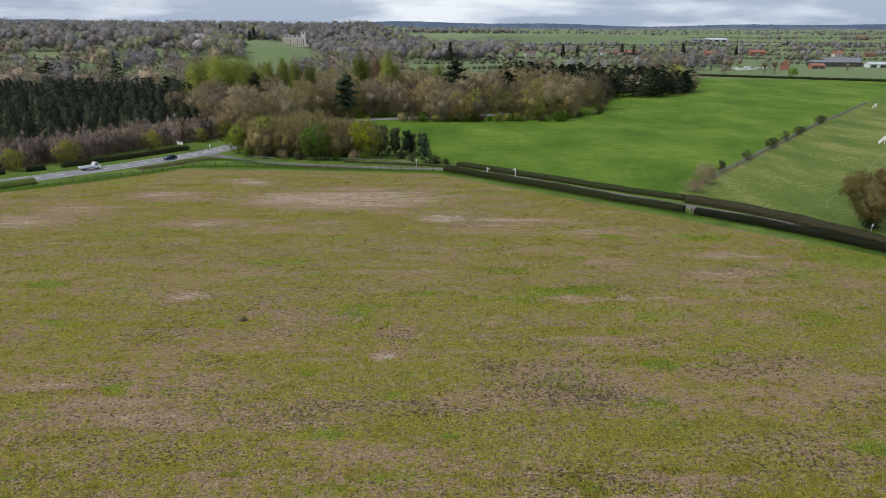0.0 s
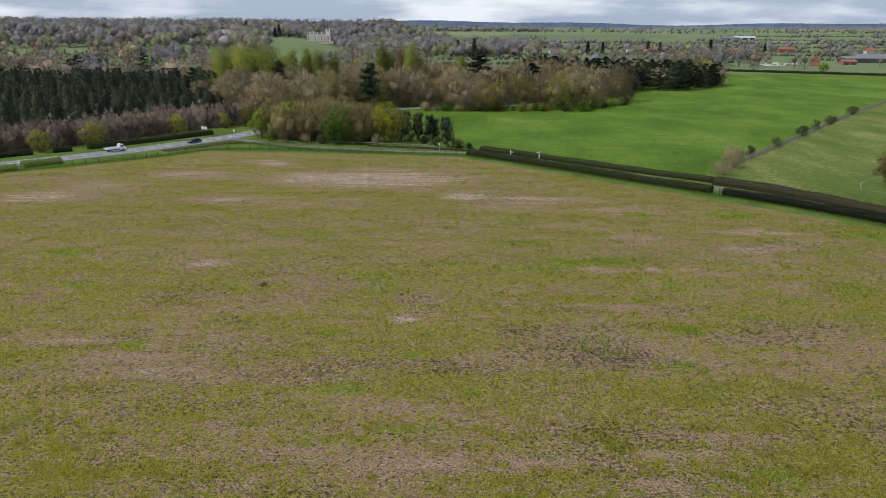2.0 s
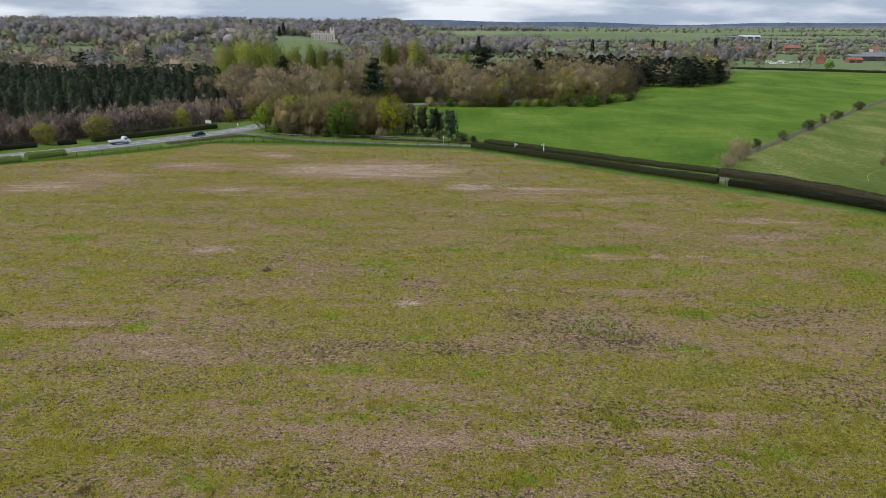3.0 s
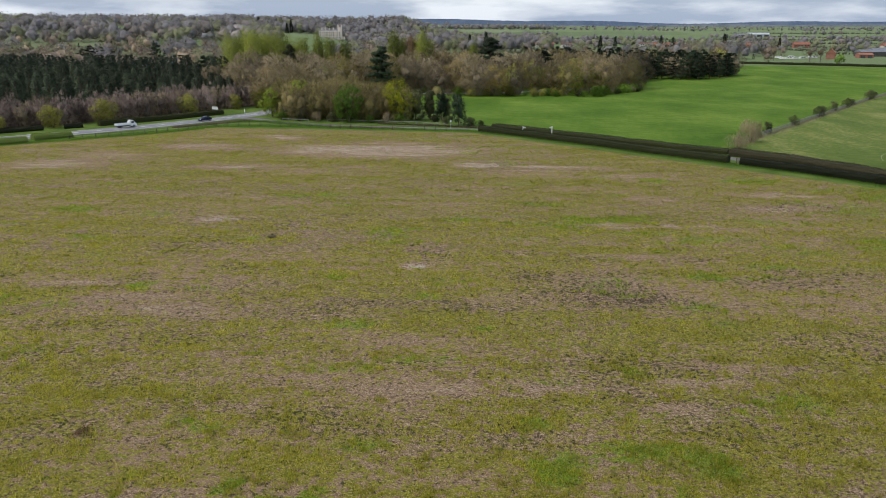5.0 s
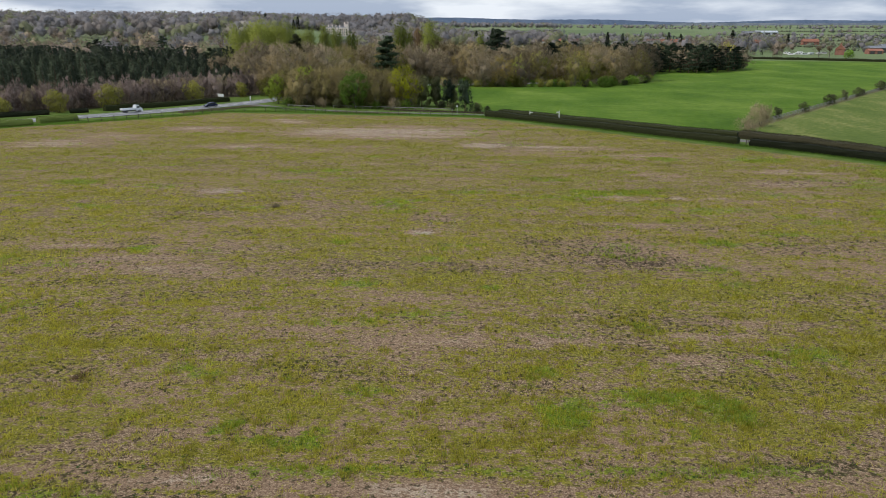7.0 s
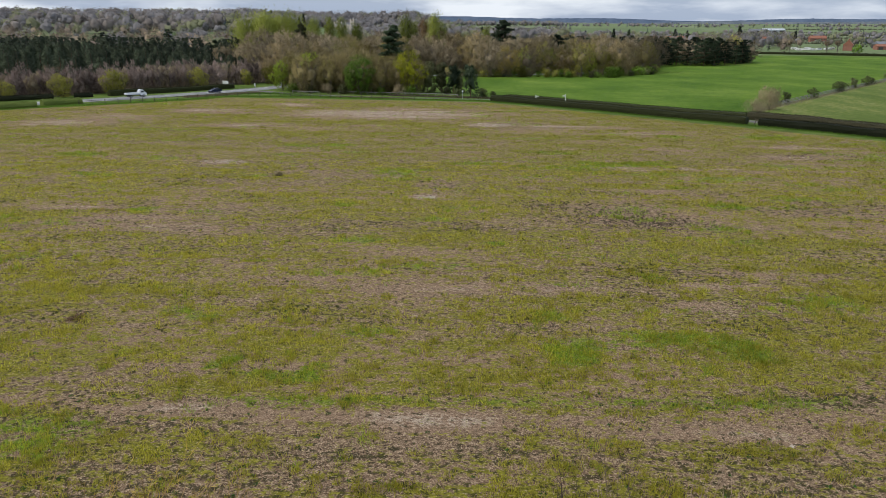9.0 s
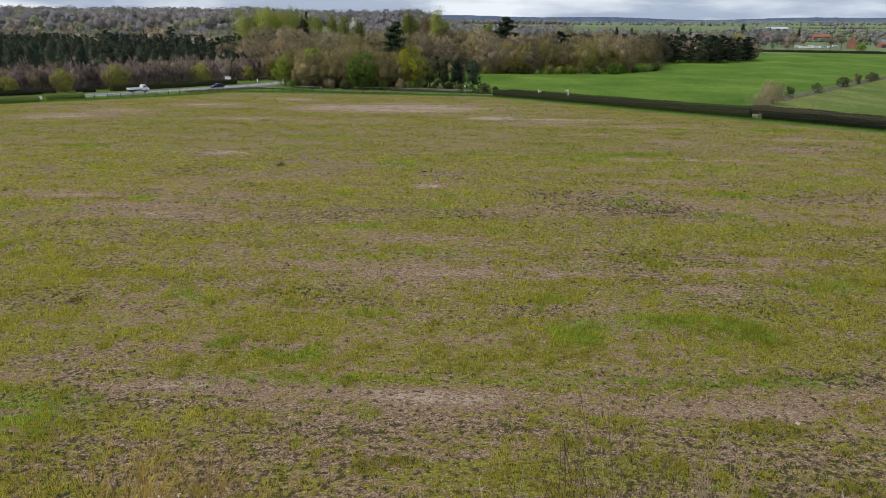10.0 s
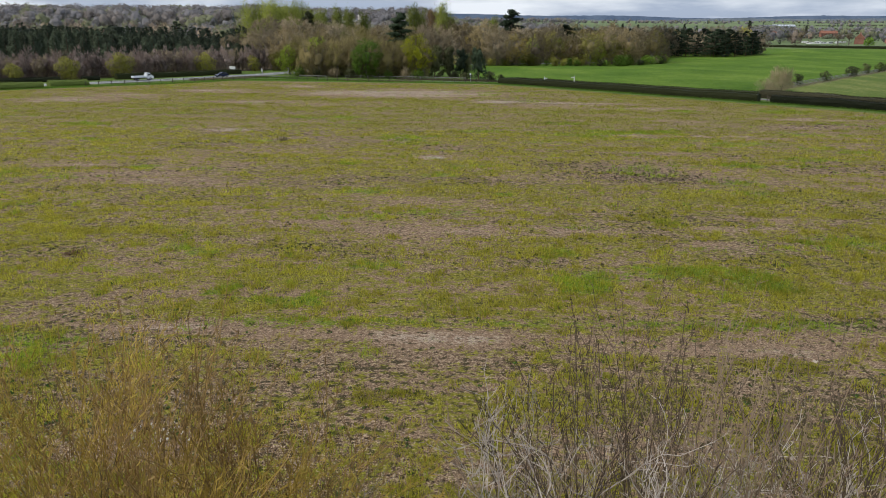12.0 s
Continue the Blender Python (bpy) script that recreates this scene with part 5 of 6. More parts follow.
def loft(profile, y_half, tuck):
    """A body drawn across from a side profile of (x, z), drawn in towards its top."""
    bm = bmesh.new()
    zs = [z for _, z in profile]
    rows = []
    for s in (-1, 1):
        rows.append([bm.verts.new((x, s * (y_half - tuck * max(0, (z - min(zs)) / (max(zs) - min(zs)))), z)) for x, z in profile])
    n = len(profile)
    bm.faces.new(rows[0])
    bm.faces.new(rows[1][::-1])
    for i in range(n):
        bm.faces.new((rows[0][(i + 1) % n], rows[0][i], rows[1][i], rows[1][(i + 1) % n]))
    bmesh.ops.recalc_face_normals(bm, faces=bm.faces)
    bmesh.ops.bevel(bm, geom=bm.edges[:], offset=0.05, segments=2, affect="EDGES")
    return bm


def hatchback(x, y, turn):
    root = anchor("car", x, y, turn, 0.11)
    part("body", loft([(-2.1, 0.3), (2.1, 0.28), (2.15, 0.62), (1.95, 0.78), (1.0, 0.92), (-1.75, 0.98), (-2.12, 0.86)], 0.88, 0.06), car_paint, root, smooth=False)
    part("roof", loft([(-1.6, 0.99), (1.0, 0.94), (0.25, 1.40), (-0.2, 1.46), (-1.2, 1.43)], 0.76, 0.14), car_paint, root)
    part("windscreen", boxes((0.62, -0.58, 1.02, 0.66, 0.58, 1.32)), window_glass, root).matrix_basis = Matrix.Translation((0.02, 0, 0))
    for s in (-1, 1):
        part("side_window", boxes((-1.2, s * 0.735 - 0.012, 1.04, 0.42, s * 0.735 + 0.012, 1.3)), window_glass, root)
        part("headlight", boxes((2.04, s * 0.62 - 0.17, 0.6, 2.13, s * 0.62 + 0.17, 0.74)), lamp_glass, root)
        part("tail_light", boxes((-2.13, s * 0.68 - 0.13, 0.68, -2.08, s * 0.68 + 0.13, 0.86)), lamp_red, root)
    for a in (-1.3, 1.32):
        for s in (-0.8, 0.8):
            wheel(root, a, s, 0.32, 0.2)
    return tagged(root, "dark blue hatchback car on the main road", "car")


def flatbed(x, y, turn):
    root = anchor("flatbed_truck", x, y, turn, 0.11)
    part("cab", loft([(0.9, 0.45), (2.75, 0.4), (2.8, 1.05), (2.35, 1.3), (1.75, 2.05), (0.95, 2.1)], 0.95, 0.12), truck_paint, root)
    part("chassis", boxes((-2.9, -0.45, 0.5, 0.85, 0.45, 0.72)), tin_dark, root)
    part("bed", boxes((-3.0, -1.0, 0.78, 0.8, 1.0, 0.9)), tin, root)
    for s in (-1, 1):
        part("side_board", boxes((-3.0, s * 0.98 - 0.03, 0.91, 0.8, s * 0.98 + 0.03, 1.28)), truck_paint, root)
        part("side_window", boxes((1.15, s * 0.9 - 0.015, 1.3, 1.95, s * 0.9 + 0.015, 1.75)), window_glass, root)
        part("headlight", boxes((2.74, s * 0.7 - 0.15, 0.75, 2.82, s * 0.7 + 0.15, 0.95)), lamp_glass, root)
    part("tailboard", boxes((-3.05, -0.95, 0.91, -3.0, 0.95, 1.28)), truck_paint, root)
    part("headboard", boxes((0.8, -0.95, 0.91, 0.87, 0.95, 1.75)), truck_paint, root)
    part("windscreen", boxes((2.12, -0.7, 1.38, 2.18, 0.7, 1.85)), window_glass, root)
    for a in (-1.9, 1.75):
        for s in (-0.86, 0.86):
            wheel(root, a, s, 0.36, 0.24)
    return tagged(root, "white flatbed truck on the main road", "truck")


hatchback(-85.2, 217.6, 237)
flatbed(-101.3, 199.3, 51)


# ---- manor, church, farms and houses in the distance ----
def windows(root, x0, x1, n, z0, h, y, w, sill=None):
    for i in range(n):
        x = x0 + (x1 - x0) * (i + 0.5) / n
        o = part("window", boxes((x - w / 2, y - 0.06, z0, x + w / 2, y + 0.04, z0 + h)), window_glass, root)
        part("frame", boxes((x - w / 2 - 0.15, y - 0.12, z0 - 0.25, x + w / 2 + 0.15, y - 0.065, z0 - 0.02)), sill or white_paint, o)


def cottage(x, y, turn, w, d, eaves, ridge, wall, roof, label, name="house", n=3, floors=2):
    root = anchor(name, x, y, turn, -0.1)
    part("wall", boxes((-w / 2, -d / 2, -0.5, w / 2, d / 2, eaves)), wall, root)
    bm = bmesh.new()
    prism(bm, [(-d / 2 - 0.5, eaves - 0.25), (d / 2 + 0.5, eaves - 0.25), (0, ridge)], -w / 2 - 0.4, w / 2 + 0.4)
    r = part("roof", bm, roof, root)
    for c in (-w * 0.36, w * 0.34):
        part("chimney", boxes((c - 0.5, -0.4, ridge - 0.7, c + 0.5, 0.4, ridge + 1.2)), brick_red, r)
    for f in range(floors):
        windows(root, -w / 2 + 0.5, w / 2 - 0.5, n, 0.9 + f * 2.6, 1.3, -d / 2, 1.2)
    return tagged(root, label, "house")


def barn(x, y, turn, w, d, eaves, ridge, wall, roof, label, doors=2):
    root = anchor("barn", x, y, turn, -0.1)
    part("wall", boxes((-w / 2, -d / 2, -0.5, w / 2, d / 2, eaves)), wall, root)
    bm = bmesh.new()
    prism(bm, [(-d / 2 - 0.4, eaves - 0.2), (d / 2 + 0.4, eaves - 0.2), (0, ridge)], -w / 2 - 0.3, w / 2 + 0.3)
    part("roof", bm, roof, root)
    for i in range(doors):
        c = -w / 2 + w * (i + 0.5) / doors
        part("barn_door", boxes((c - w / doors * 0.3, -d / 2 - 0.08, 0, c + w / doors * 0.3, -d / 2 - 0.01, eaves * 0.8)), tin_dark, root)
    return tagged(root, label, "barn")


def manor(x, y, turn):
    root = anchor("manor_house", x, y, turn, -0.3)
    part("main_block", boxes((-23, -9, -1, 23, 9, 15)), stone_pale, root)
    for a in (-21, -7, 7, 20):
        b = part("bay", boxes((a - 3, -11.5, -1, a + 3, -9, 16.4)), stone_pale, root)
        for f in range(3):
            part("window", boxes((a - 1.1, -11.6, 1.5 + f * 4.8, a + 1.1, -11.5, 4.3 + f * 4.8)), window_glass, b)
    for a0, a1 in ((-18, -10), (-4, 4), (10, 17)):
        for f in range(3):
            windows(root, a0, a1, 2, 1.5 + f * 4.8, 2.4, -9, 1.1, stone_pale)
    part("parapet", boxes(*[(x0, -9.3, 15, x0 + 1.4, -8.7, 16.6) for x0 in range(-23, 23, 3)], (-23, -9.2, 15, 23, -8.8, 15.8)), stone_pale, root)
    t = part("tower", boxes((15, -4, 14, 23, 4, 23)), stone_pale, root)
    for a, b in ((15, -4), (22, -4), (15, 3), (22, 3)):
        bm = boxes((a, b, 23, a + 1, b + 1, 26))
        bmesh.ops.create_cone(bm, cap_ends=True, segments=8, radius1=0.8, radius2=0.05, depth=2.5, matrix=Matrix.Translation((a + 0.5, b + 0.5, 27.2)))
        part("pinnacle", bm, stone_pale, t)
    bm = bmesh.new()
    prism(bm, [(-8, 15), (8, 15), (0, 18.5)], -22, 22)
    r = part("roof", bm, slate, root)
    for a in (-19, -11, -3, 5, 20):
        part("chimney", boxes((a - 1, -1, 17, a + 1, 1, 22)), stone_pale, r)
    part("low_wing", boxes((23, -7, -1, 29, 5, 4.5)), stone_pale, root)
    root.scale = (0.84, 0.85, 0.86)
    return tagged(root, "pale stone battlemented manor house on the far lawn", "manor house")


def spire(x, y, turn):
    root = anchor("church", x, y, turn, -0.3)
    part("tower", boxes((-3.2, -3.2, -1, 3.2, 3.2, 19)), stone_grey, root)
    bm = bmesh.new()
    bmesh.ops.create_cone(bm, cap_ends=True, segments=8, radius1=3.3, radius2=0.08, depth=22, matrix=Matrix.Translation((0, 0, 30)))
    part("spire", bm, stone_grey, root)
    bm = boxes((3.2, -4, -1, 24, 4, 8))
    part("nave", bm, stone_grey, root)
    bm = bmesh.new()
    prism(bm, [(-4.5, 8), (4.5, 8), (0, 13)], 3.2, 24.4)
    part("roof", bm, slate, root)
    root.scale = (0.7, 0.7, 0.72)
    return tagged(root, "grey stone village church with a tall spire", "church")


def bearing(column, far):
    """Plan place for a column across the view, counted from its middle in thousandths of the distance."""
    return column * far / 1000, far


manor(*bearing(-203, 1300), 4)
spire(*bearing(-113, 1480), 10)
cottage(*bearing(84, 1190), 5, 16, 7, 5, 8, render_cream, tile_red, "cream village house with a red tiled roof", n=4)
cottage(*bearing(97, 1230), -5, 14, 7, 5, 8.5, brick_red, tile_red, "red brick village house with tiled roof", n=3)
cottage(*bearing(120, 1180), 12, 18, 7, 5, 8, render_cream, tile_brown, "cream village house with brown roof", n=4)
cottage(*bearing(70, 1260), 0, 15, 7, 5, 8, brick_red, tile_red, "red brick village house with tiled roof", n=3)
cottage(*bearing(222, 1230), 10, 12, 7, 5, 8, white_paint, tile_brown, "white rendered farmhouse with brown roof", n=3)
barn(*bearing(253, 1220), 4, 44, 12, 5, 8.5, brick_red, tile_red, "long red-roofed farm barn", 4)
barn(*bearing(235, 1250), 14, 20, 10, 4.5, 8, tin_dark, tile_brown, "dark boarded farm barn", 2)
cottage(*bearing(369, 1210), 0, 22, 8, 5.2, 8.5, brick_red, tile_red, "red brick cottage row among fields", n=5)
cottage(*bearing(432, 1240), 0, 26, 8, 6, 10, brick_red, tile_red, "red brick house row among fields", n=5)
cottage(*bearing(543, 1220), 10, 16, 9, 5.5, 9.5, render_cream, tile_red, "cream house with hipped red roof", n=3)
cottage(*bearing(588, 1210), -8, 18, 8, 5.5, 9, brick_red, tile_brown, "red brick house by conifers", n=3)
cottage(*bearing(473, 820), 62, 15, 9, 6.5, 11, brick_red, tile_red, "gabled red brick farmhouse beside the hedge", n=3)
barn(*bearing(541, 900), 2, 62, 16, 5.5, 8, tin_dark, slate, "long dark open-sided cattle barn", 6)
barn(*bearing(549, 960), 2, 50, 14, 6, 8.5, tin_dark, slate, "long barn with grey sheet roof", 5)
barn(*bearing(517, 850), 2, 16, 9, 4, 6, brick_red, tile_red, "small red brick barn", 2)
barn(*bearing(606, 880), -6, 34, 12, 4.5, 6.5, white_paint, tin, "pale low farm shed", 3)
barn(*bearing(373, 2050), 5, 60, 20, 7, 11, tin, tin, "large pale grain barn on the rise", 3)
barn(*bearing(352, 2000), -4, 40, 16, 6, 10, tin_dark, slate, "dark barn beside the grain barn", 3)
cottage(*bearing(573, 2300), 0, 36, 12, 8, 13, brick_red, tile_red, "red house standing far up the slope", n=4)


def caravan(x, y, turn):
    root = anchor("caravan", x, y, turn, -0.02)
    part("body", loft([(-3.2, 0.5), (3.2, 0.5), (3.3, 1.4), (2.9, 2.5), (-2.9, 2.5), (-3.3, 1.4)], 1.15, 0.08), white_paint, root)
    part("window", boxes((-2.0, -1.16, 1.4, -0.4, -1.08, 2.0)), window_glass, root)
    part("window", boxes((0.6, -1.16, 1.4, 2.2, -1.08, 2.0)), window_glass, root)
    for s in (-0.95, 0.95):
        wheel(root, 0, s, 0.33, 0.2)
    return tagged(root, "white parked caravan in the farm yard", "caravan", "parked caravans")


for i, (c, d) in enumerate(((410, 800), (419, 812), (427, 806), (436, 818), (445, 824), (404, 830), (421, 842), (452, 838))):
    caravan(*bearing(c, d), 20 * (i % 5) - 40)


# ---- far trees: joined low shapes in bands of the land ----
def clump_shape(seed, h, r, n, size, masses=7, fine=1, core=0.86):
    """A far crown: a lumpy inner body with loose sprays standing out of it."""
    rng = np.random.default_rng(seed)
    L = lobes(rng, masses, 0.0, h, r, 0.8)
    p, d = sprays(rng, L, n, r * 0.16, max(12, n // 6), 0.72)
    out = outward(p, d, h, 0.5)
    s = leaves(rng, p, rng.uniform(0.6, 1.3, n) * size, d, out)
    return with_heart(hull(rng, L, core, h, fine), s, out, 4)


def spire_shape(seed, h, r, n):
    rng = np.random.default_rng(seed)
    t = rng.random(n) ** 1.3
    a = rng.random(n) * 6.283
    e = r * (1 - t) ** 0.8
    p = np.stack([np.cos(a) * e * 0.7, np.sin(a) * e * 0.7, h * t], 1)
    out = unit(np.stack([np.cos(a), np.sin(a), np.full(n, 0.5)], 1))
    v, f = leaves(rng, p, rng.uniform(0.6, 1.4, n), out * 1.5, out)
    return v, f, np.repeat(out, 4, axis=0)


rf = np.random.default_rng(5)
# grey, brown, olive and conifer colours carry painted distance haze: paler, greyer, bluer
haze_grey = leaf_mat("hazed_bare_wood", (0.248, 0.236, 0.236), (0.288, 0.273, 0.272), 0.4, thin=0.35, patchy=0.03)
haze_brown = leaf_mat("hazed_brown_wood", (0.256, 0.227, 0.204), (0.298, 0.262, 0.236), 0.4, thin=0.35, patchy=0.03)
haze_olive = leaf_mat("hazed_leafing_wood", (0.238, 0.246, 0.140), (0.285, 0.294, 0.166), 0.4, thin=0.35, patchy=0.03)
haze_dark = leaf_mat("hazed_conifers", (0.06, 0.085, 0.085), (0.12, 0.155, 0.145),  0.8, thin=0.25, patchy=0.045)
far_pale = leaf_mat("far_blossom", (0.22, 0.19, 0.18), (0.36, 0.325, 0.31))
mid_brown = leaf_mat("middle_brown_wood", (0.21, 0.168, 0.126), (0.30, 0.24, 0.18), 0.45, thin=0.25, patchy=0.05)
NEARER = [clump_shape(s, 15.5, 8.2, 360, 0.95, 11, 2, 0.52) for s in (11, 12, 13, 14)]
ROUND = [clump_shape(s, 17.5, 10.5, 150, 1.5, 12, 2, 0.64) for s in (1, 2, 3, 4, 15, 16)]
SMALL = [clump_shape(s, 11.5, 8.2, 80, 1.2, 8, 1, 0.7) for s in (17, 18, 19, 20)]
LOW = [clump_shape(s, 3.0, 3.4, 12, 1.0, 4) for s in (5, 6)]
SPIRES = [spire_shape(s, h, 3.6, 130) for s, h in ((7, 13), (8, 10.5), (9, 12))]
# column from, to; distance from, to; trees; share of grey, brown, olive, dark, pale
BANDS = [(-276, -170, 940, 1070, 120, 4, 3, 3, 0.4, 0.1), (-790, -250, 430, 640, 297, 2, 5, 2, 0.8, 0.2), (-790, -400, 640, 900, 190, 2, 1.5, 1.5, 3, 0.8), (-420, -300, 620, 900, 63, 3, 4, 2, 0.6, 0.4), (-790, -290, 930, 1080, 230, 3, 3, 3, 0.8, 0.5), (-790, -290, 1080, 1520, 1500, 5, 2, 1.2, 0.6, 0),
         (-300, -80, 1400, 1850, 700, 6, 1.5, 1, 0.8, 0), (-790, -300, 1520, 1700, 380, 4, 2, 1, 0.5, 0), (-330, -265, 900, 1200, 110, 4, 2, 2, 0.5, 0), (-285, -178, 1340, 1420, 60, 4, 1, 1, 2.5, 0), (-178, -60, 780, 1400, 360, 5, 3, 2, 0.5, 0.1),
         (-200, -60, 560, 780, 170, 3, 4, 3, 0.3, 0), (-120, -20, 1500, 2000, 220, 3, 1, 4, 1, 0), (-60, 100, 960, 1160, 160, 4, 3, 2, 1.4, 0.1), (-20, 100, 1180, 1500, 220, 4, 3, 2, 1, 0), (-60, 130, 2700, 3000, 195, 5, 1, 1, 2, 0),
         (60, 200, 1560, 1680, 56, 5, 1, 1, 1.2, 0), (100, 330, 1160, 1210, 90, 3, 2, 4, 1, 0.5), (110, 330, 1290, 1420, 170, 4, 2, 2, 1, 0.3), (120, 640, 2700, 3100, 390, 5, 1, 1, 2, 0), (150, 640, 1660, 1720, 150, 5, 1, 1, 1.5, 0),
         (330, 640, 1820, 1880, 150, 5, 1, 1, 2, 0), (420, 640, 2250, 2330, 91, 5, 1, 1, 2, 0), (280, 430, 800, 1050, 120, 5, 3, 2, 0.5, 0.2), (330, 640, 1240, 1300, 100, 4, 2, 2, 1.3, 0), (480, 640, 1000, 1180, 80, 3, 2, 3, 1, 0),
         (350, 640, 1420, 1500, 110, 5, 2, 2, 1, 0), (310, 390, 1750, 1790, 21, 1, 1, 1, 0.4, 3), (120, 330, 690, 900, 75, 3, 4, 3, 0.5, 0), (-790, 640, 3150, 3900, 600, 4, 0.5, 0.5, 3, 0)]
places = [[], [], [], [], []]
for c0, c1, d0, d1, n, *share in BANDS:
    w = np.array(share) / sum(share)
    groves = [(rf.uniform(c0, c1), math.sqrt(rf.uniform(d0 * d0, d1 * d1))) for _ in range(max(3, n // 9))]
    for _ in range(int(n * (0.62 if c0 < 100 else 0.5))):
        d = math.sqrt(rf.uniform(d0 * d0, d1 * d1))
        x, y = bearing(rf.uniform(c0, c1), d)
        if c0 >= 100 and rf.random() < 0.85:
            x, y = bearing(*groves[int(rf.integers(len(groves)))])
            x, y = x + rf.normal() * 26, y + rf.normal() * 9
        c = 1000 * x / y
        if -276 < c < -172 and 850 < y < 1345 or (-520 < c < -475 and 1100 < y < 1240) or (-620 < c < -560 and 1000 < y < 1120) or (c < -280 and 940 < y < 1400 and waver(x / 75, y / 95, 31) > 0.74):
            continue
        if 1040 < y < 1190 and min(abs(c - a) for a in (70, 84, 97, 120, 222, 235, 253, 369, 432, 543, 588)) < 13:
            continue
        places[int(rf.choice(5, p=w))].append((x, y))
# haze-tinted material far off, then the one for nearer trees
WOODS = ((haze_grey, haze_grey, ROUND, NEARER, "bare grey woods and hedgerow trees"), (haze_brown, mid_brown, ROUND, NEARER, "bare brown woods and hedgerow trees"), (haze_olive, haze_olive, ROUND, NEARER, "leafing olive woods and hedgerow trees"),
         (haze_dark, needle_dark, SPIRES, SPIRES, "dark conifers among the woods"), (far_pale, twig_mauve, ROUND, NEARER, "trees in pale blossom"))
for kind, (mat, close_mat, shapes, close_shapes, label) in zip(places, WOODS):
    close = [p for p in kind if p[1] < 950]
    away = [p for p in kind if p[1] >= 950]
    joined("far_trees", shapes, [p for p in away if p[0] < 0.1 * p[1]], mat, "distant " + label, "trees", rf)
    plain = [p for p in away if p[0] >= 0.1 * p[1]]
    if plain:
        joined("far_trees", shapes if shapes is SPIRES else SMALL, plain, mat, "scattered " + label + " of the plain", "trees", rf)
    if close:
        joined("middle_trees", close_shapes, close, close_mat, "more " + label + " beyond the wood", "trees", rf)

# far hedgerows: lines of low scrub between fields
lines = [((-60, 770), (130, 830)), ((-40, 900), (140, 940)), ((60, 1060), (330, 1080)), ((140, 1130), (330, 1110)), ((250, 1290), (640, 1230)), ((300, 1120), (640, 1080)), ((340, 1480), (640, 1520)), ((300, 1750), (640, 1850)),
         ((350, 2050), (640, 2000)), ((-20, 1000), (100, 980)), ((470, 960), (640, 900)), ((300, 920), (330, 1300)), ((430, 1080), (440, 1500)), ((520, 1090), (540, 1500)), ((100, 1560), (330, 1590)), ((-790, 880), (-300, 900)), ((330, 2350), (640, 2450)), ((60, 1720), (330, 1740))]
row = []
for (c0, d0), (c1, d1) in lines:
    (x0, y0), (x1, y1) = bearing(c0, d0), bearing(c1, d1)
    m = int(math.hypot(x1 - x0, y1 - y0) / 3.2)
    row += [(x0 + (x1 - x0) * t + rf.normal() * 1.5, y0 + (y1 - y0) * t + rf.normal() * 1.5) for t in (rf.random(m) if m < 4 else np.linspace(0, 1, m)) if rf.random() > 0.12]
joined("far_hedgerows", LOW, row, leaf_mat("far_hedges", (0.09, 0.10, 0.065), (0.17, 0.175, 0.11)), "distant field hedges", "hedgerow", rf)

# single trees by the far farm and village
farm_tree = bare_tree(17, 9, 301, twig_brown, "large bare tree by the far farm", 1500, name="farm_tree")
for c, d, s in ((460, 742, 1.0), (446, 748, 0.95), (398, 770, 1.05), (560, 790, 0.75), (385, 1000, 1.0), (352, 820, 1.1), (335, 780, 0.9)):
    stand(farm_tree, *bearing(c, d), s, group="farm trees")
stand(leafy_tree(9, 4.5, 302, leaf_mid, "small round green tree by the far hedge", 700, 0.9), *bearing(486, 700))
dark_fir = conifer(22, 4.5, 303, needle_dark, "tall dark fir among distant trees", 900, name="fir", power=0.8)
for c, d, s in ((-303, 1230, 1.2), (-290, 1250, 0.95), (-264, 1200, 0.8), (-258, 1360, 1.1), (-104, 1200, 0.9), (-88, 1100, 0.85), (-12, 1010, 1.0), (10, 980, 1.15), (330, 1010, 1.1), (165, 1120, 0.9), (185, 1110, 0.85), (246, 1160, 0.9), (262, 1150, 0.8), (403, 1140, 0.8), (-118, 1380, 1.0)):
    stand(dark_fir, *bearing(c, d), s, group="distant firs")
park_pine = plate_pine(19, 6, 304, "dark spreading pine in the far park", h0=0.15, n=900)
for c, d, s in ((-548, 520, 1.0), (-540, 545, 0.9), (-560, 500, 0.9), (-528, 560, 0.9), (-515, 550, 0.8), (-452, 500, 1.15), (-396, 560, 0.75), (-606, 640, 0.7)):
    stand(park_pine, *bearing(c, d), s, group="park pines")


# far wooded ridges along the horizon
def ridge(far, top, wave, seed, material, c0, c1, label):
    rng = np.random.default_rng(seed)
    c = np.linspace(c0, c1, 420)
    x, y = c * far / 1000, np.full_like(c, far)
    h = top + wave * 1.6 * (np.sin(c / 90 + seed) + 0.6 * np.sin(c / 37 + seed * 2)) + rng.normal(size=len(c)) * 0.7
    v = np.concatenate([np.column_stack([x, y - 200, np.full_like(c, -30.0)]), np.column_stack([x, y, h]), np.column_stack([x, y + 120, np.full_like(c, -30.0)])])
    n = len(c)
    i = np.arange(n - 1)
    f = np.concatenate([np.stack([i, i + 1, i + n + 1, i + n], 1), np.stack([i + n, i + n + 1, i + 2 * n + 1, i + 2 * n], 1)])
    return tagged(mesh_object("backdrop", v, f, material), label, "hills", kind="structure")


# aerial haze is put into the ridge colours as grey and blue
ridge_near = plain_mat("haze_painted_ridge", (0.085, 0.105, 0.125), (0.17, 0.19, 0.20), 0.012, 1.0, bump=0)
ridge_far = plain_mat("haze_blue_ridge", (0.062, 0.092, 0.145), (0.105, 0.142, 0.20), 0.008, 1.0, bump=0)
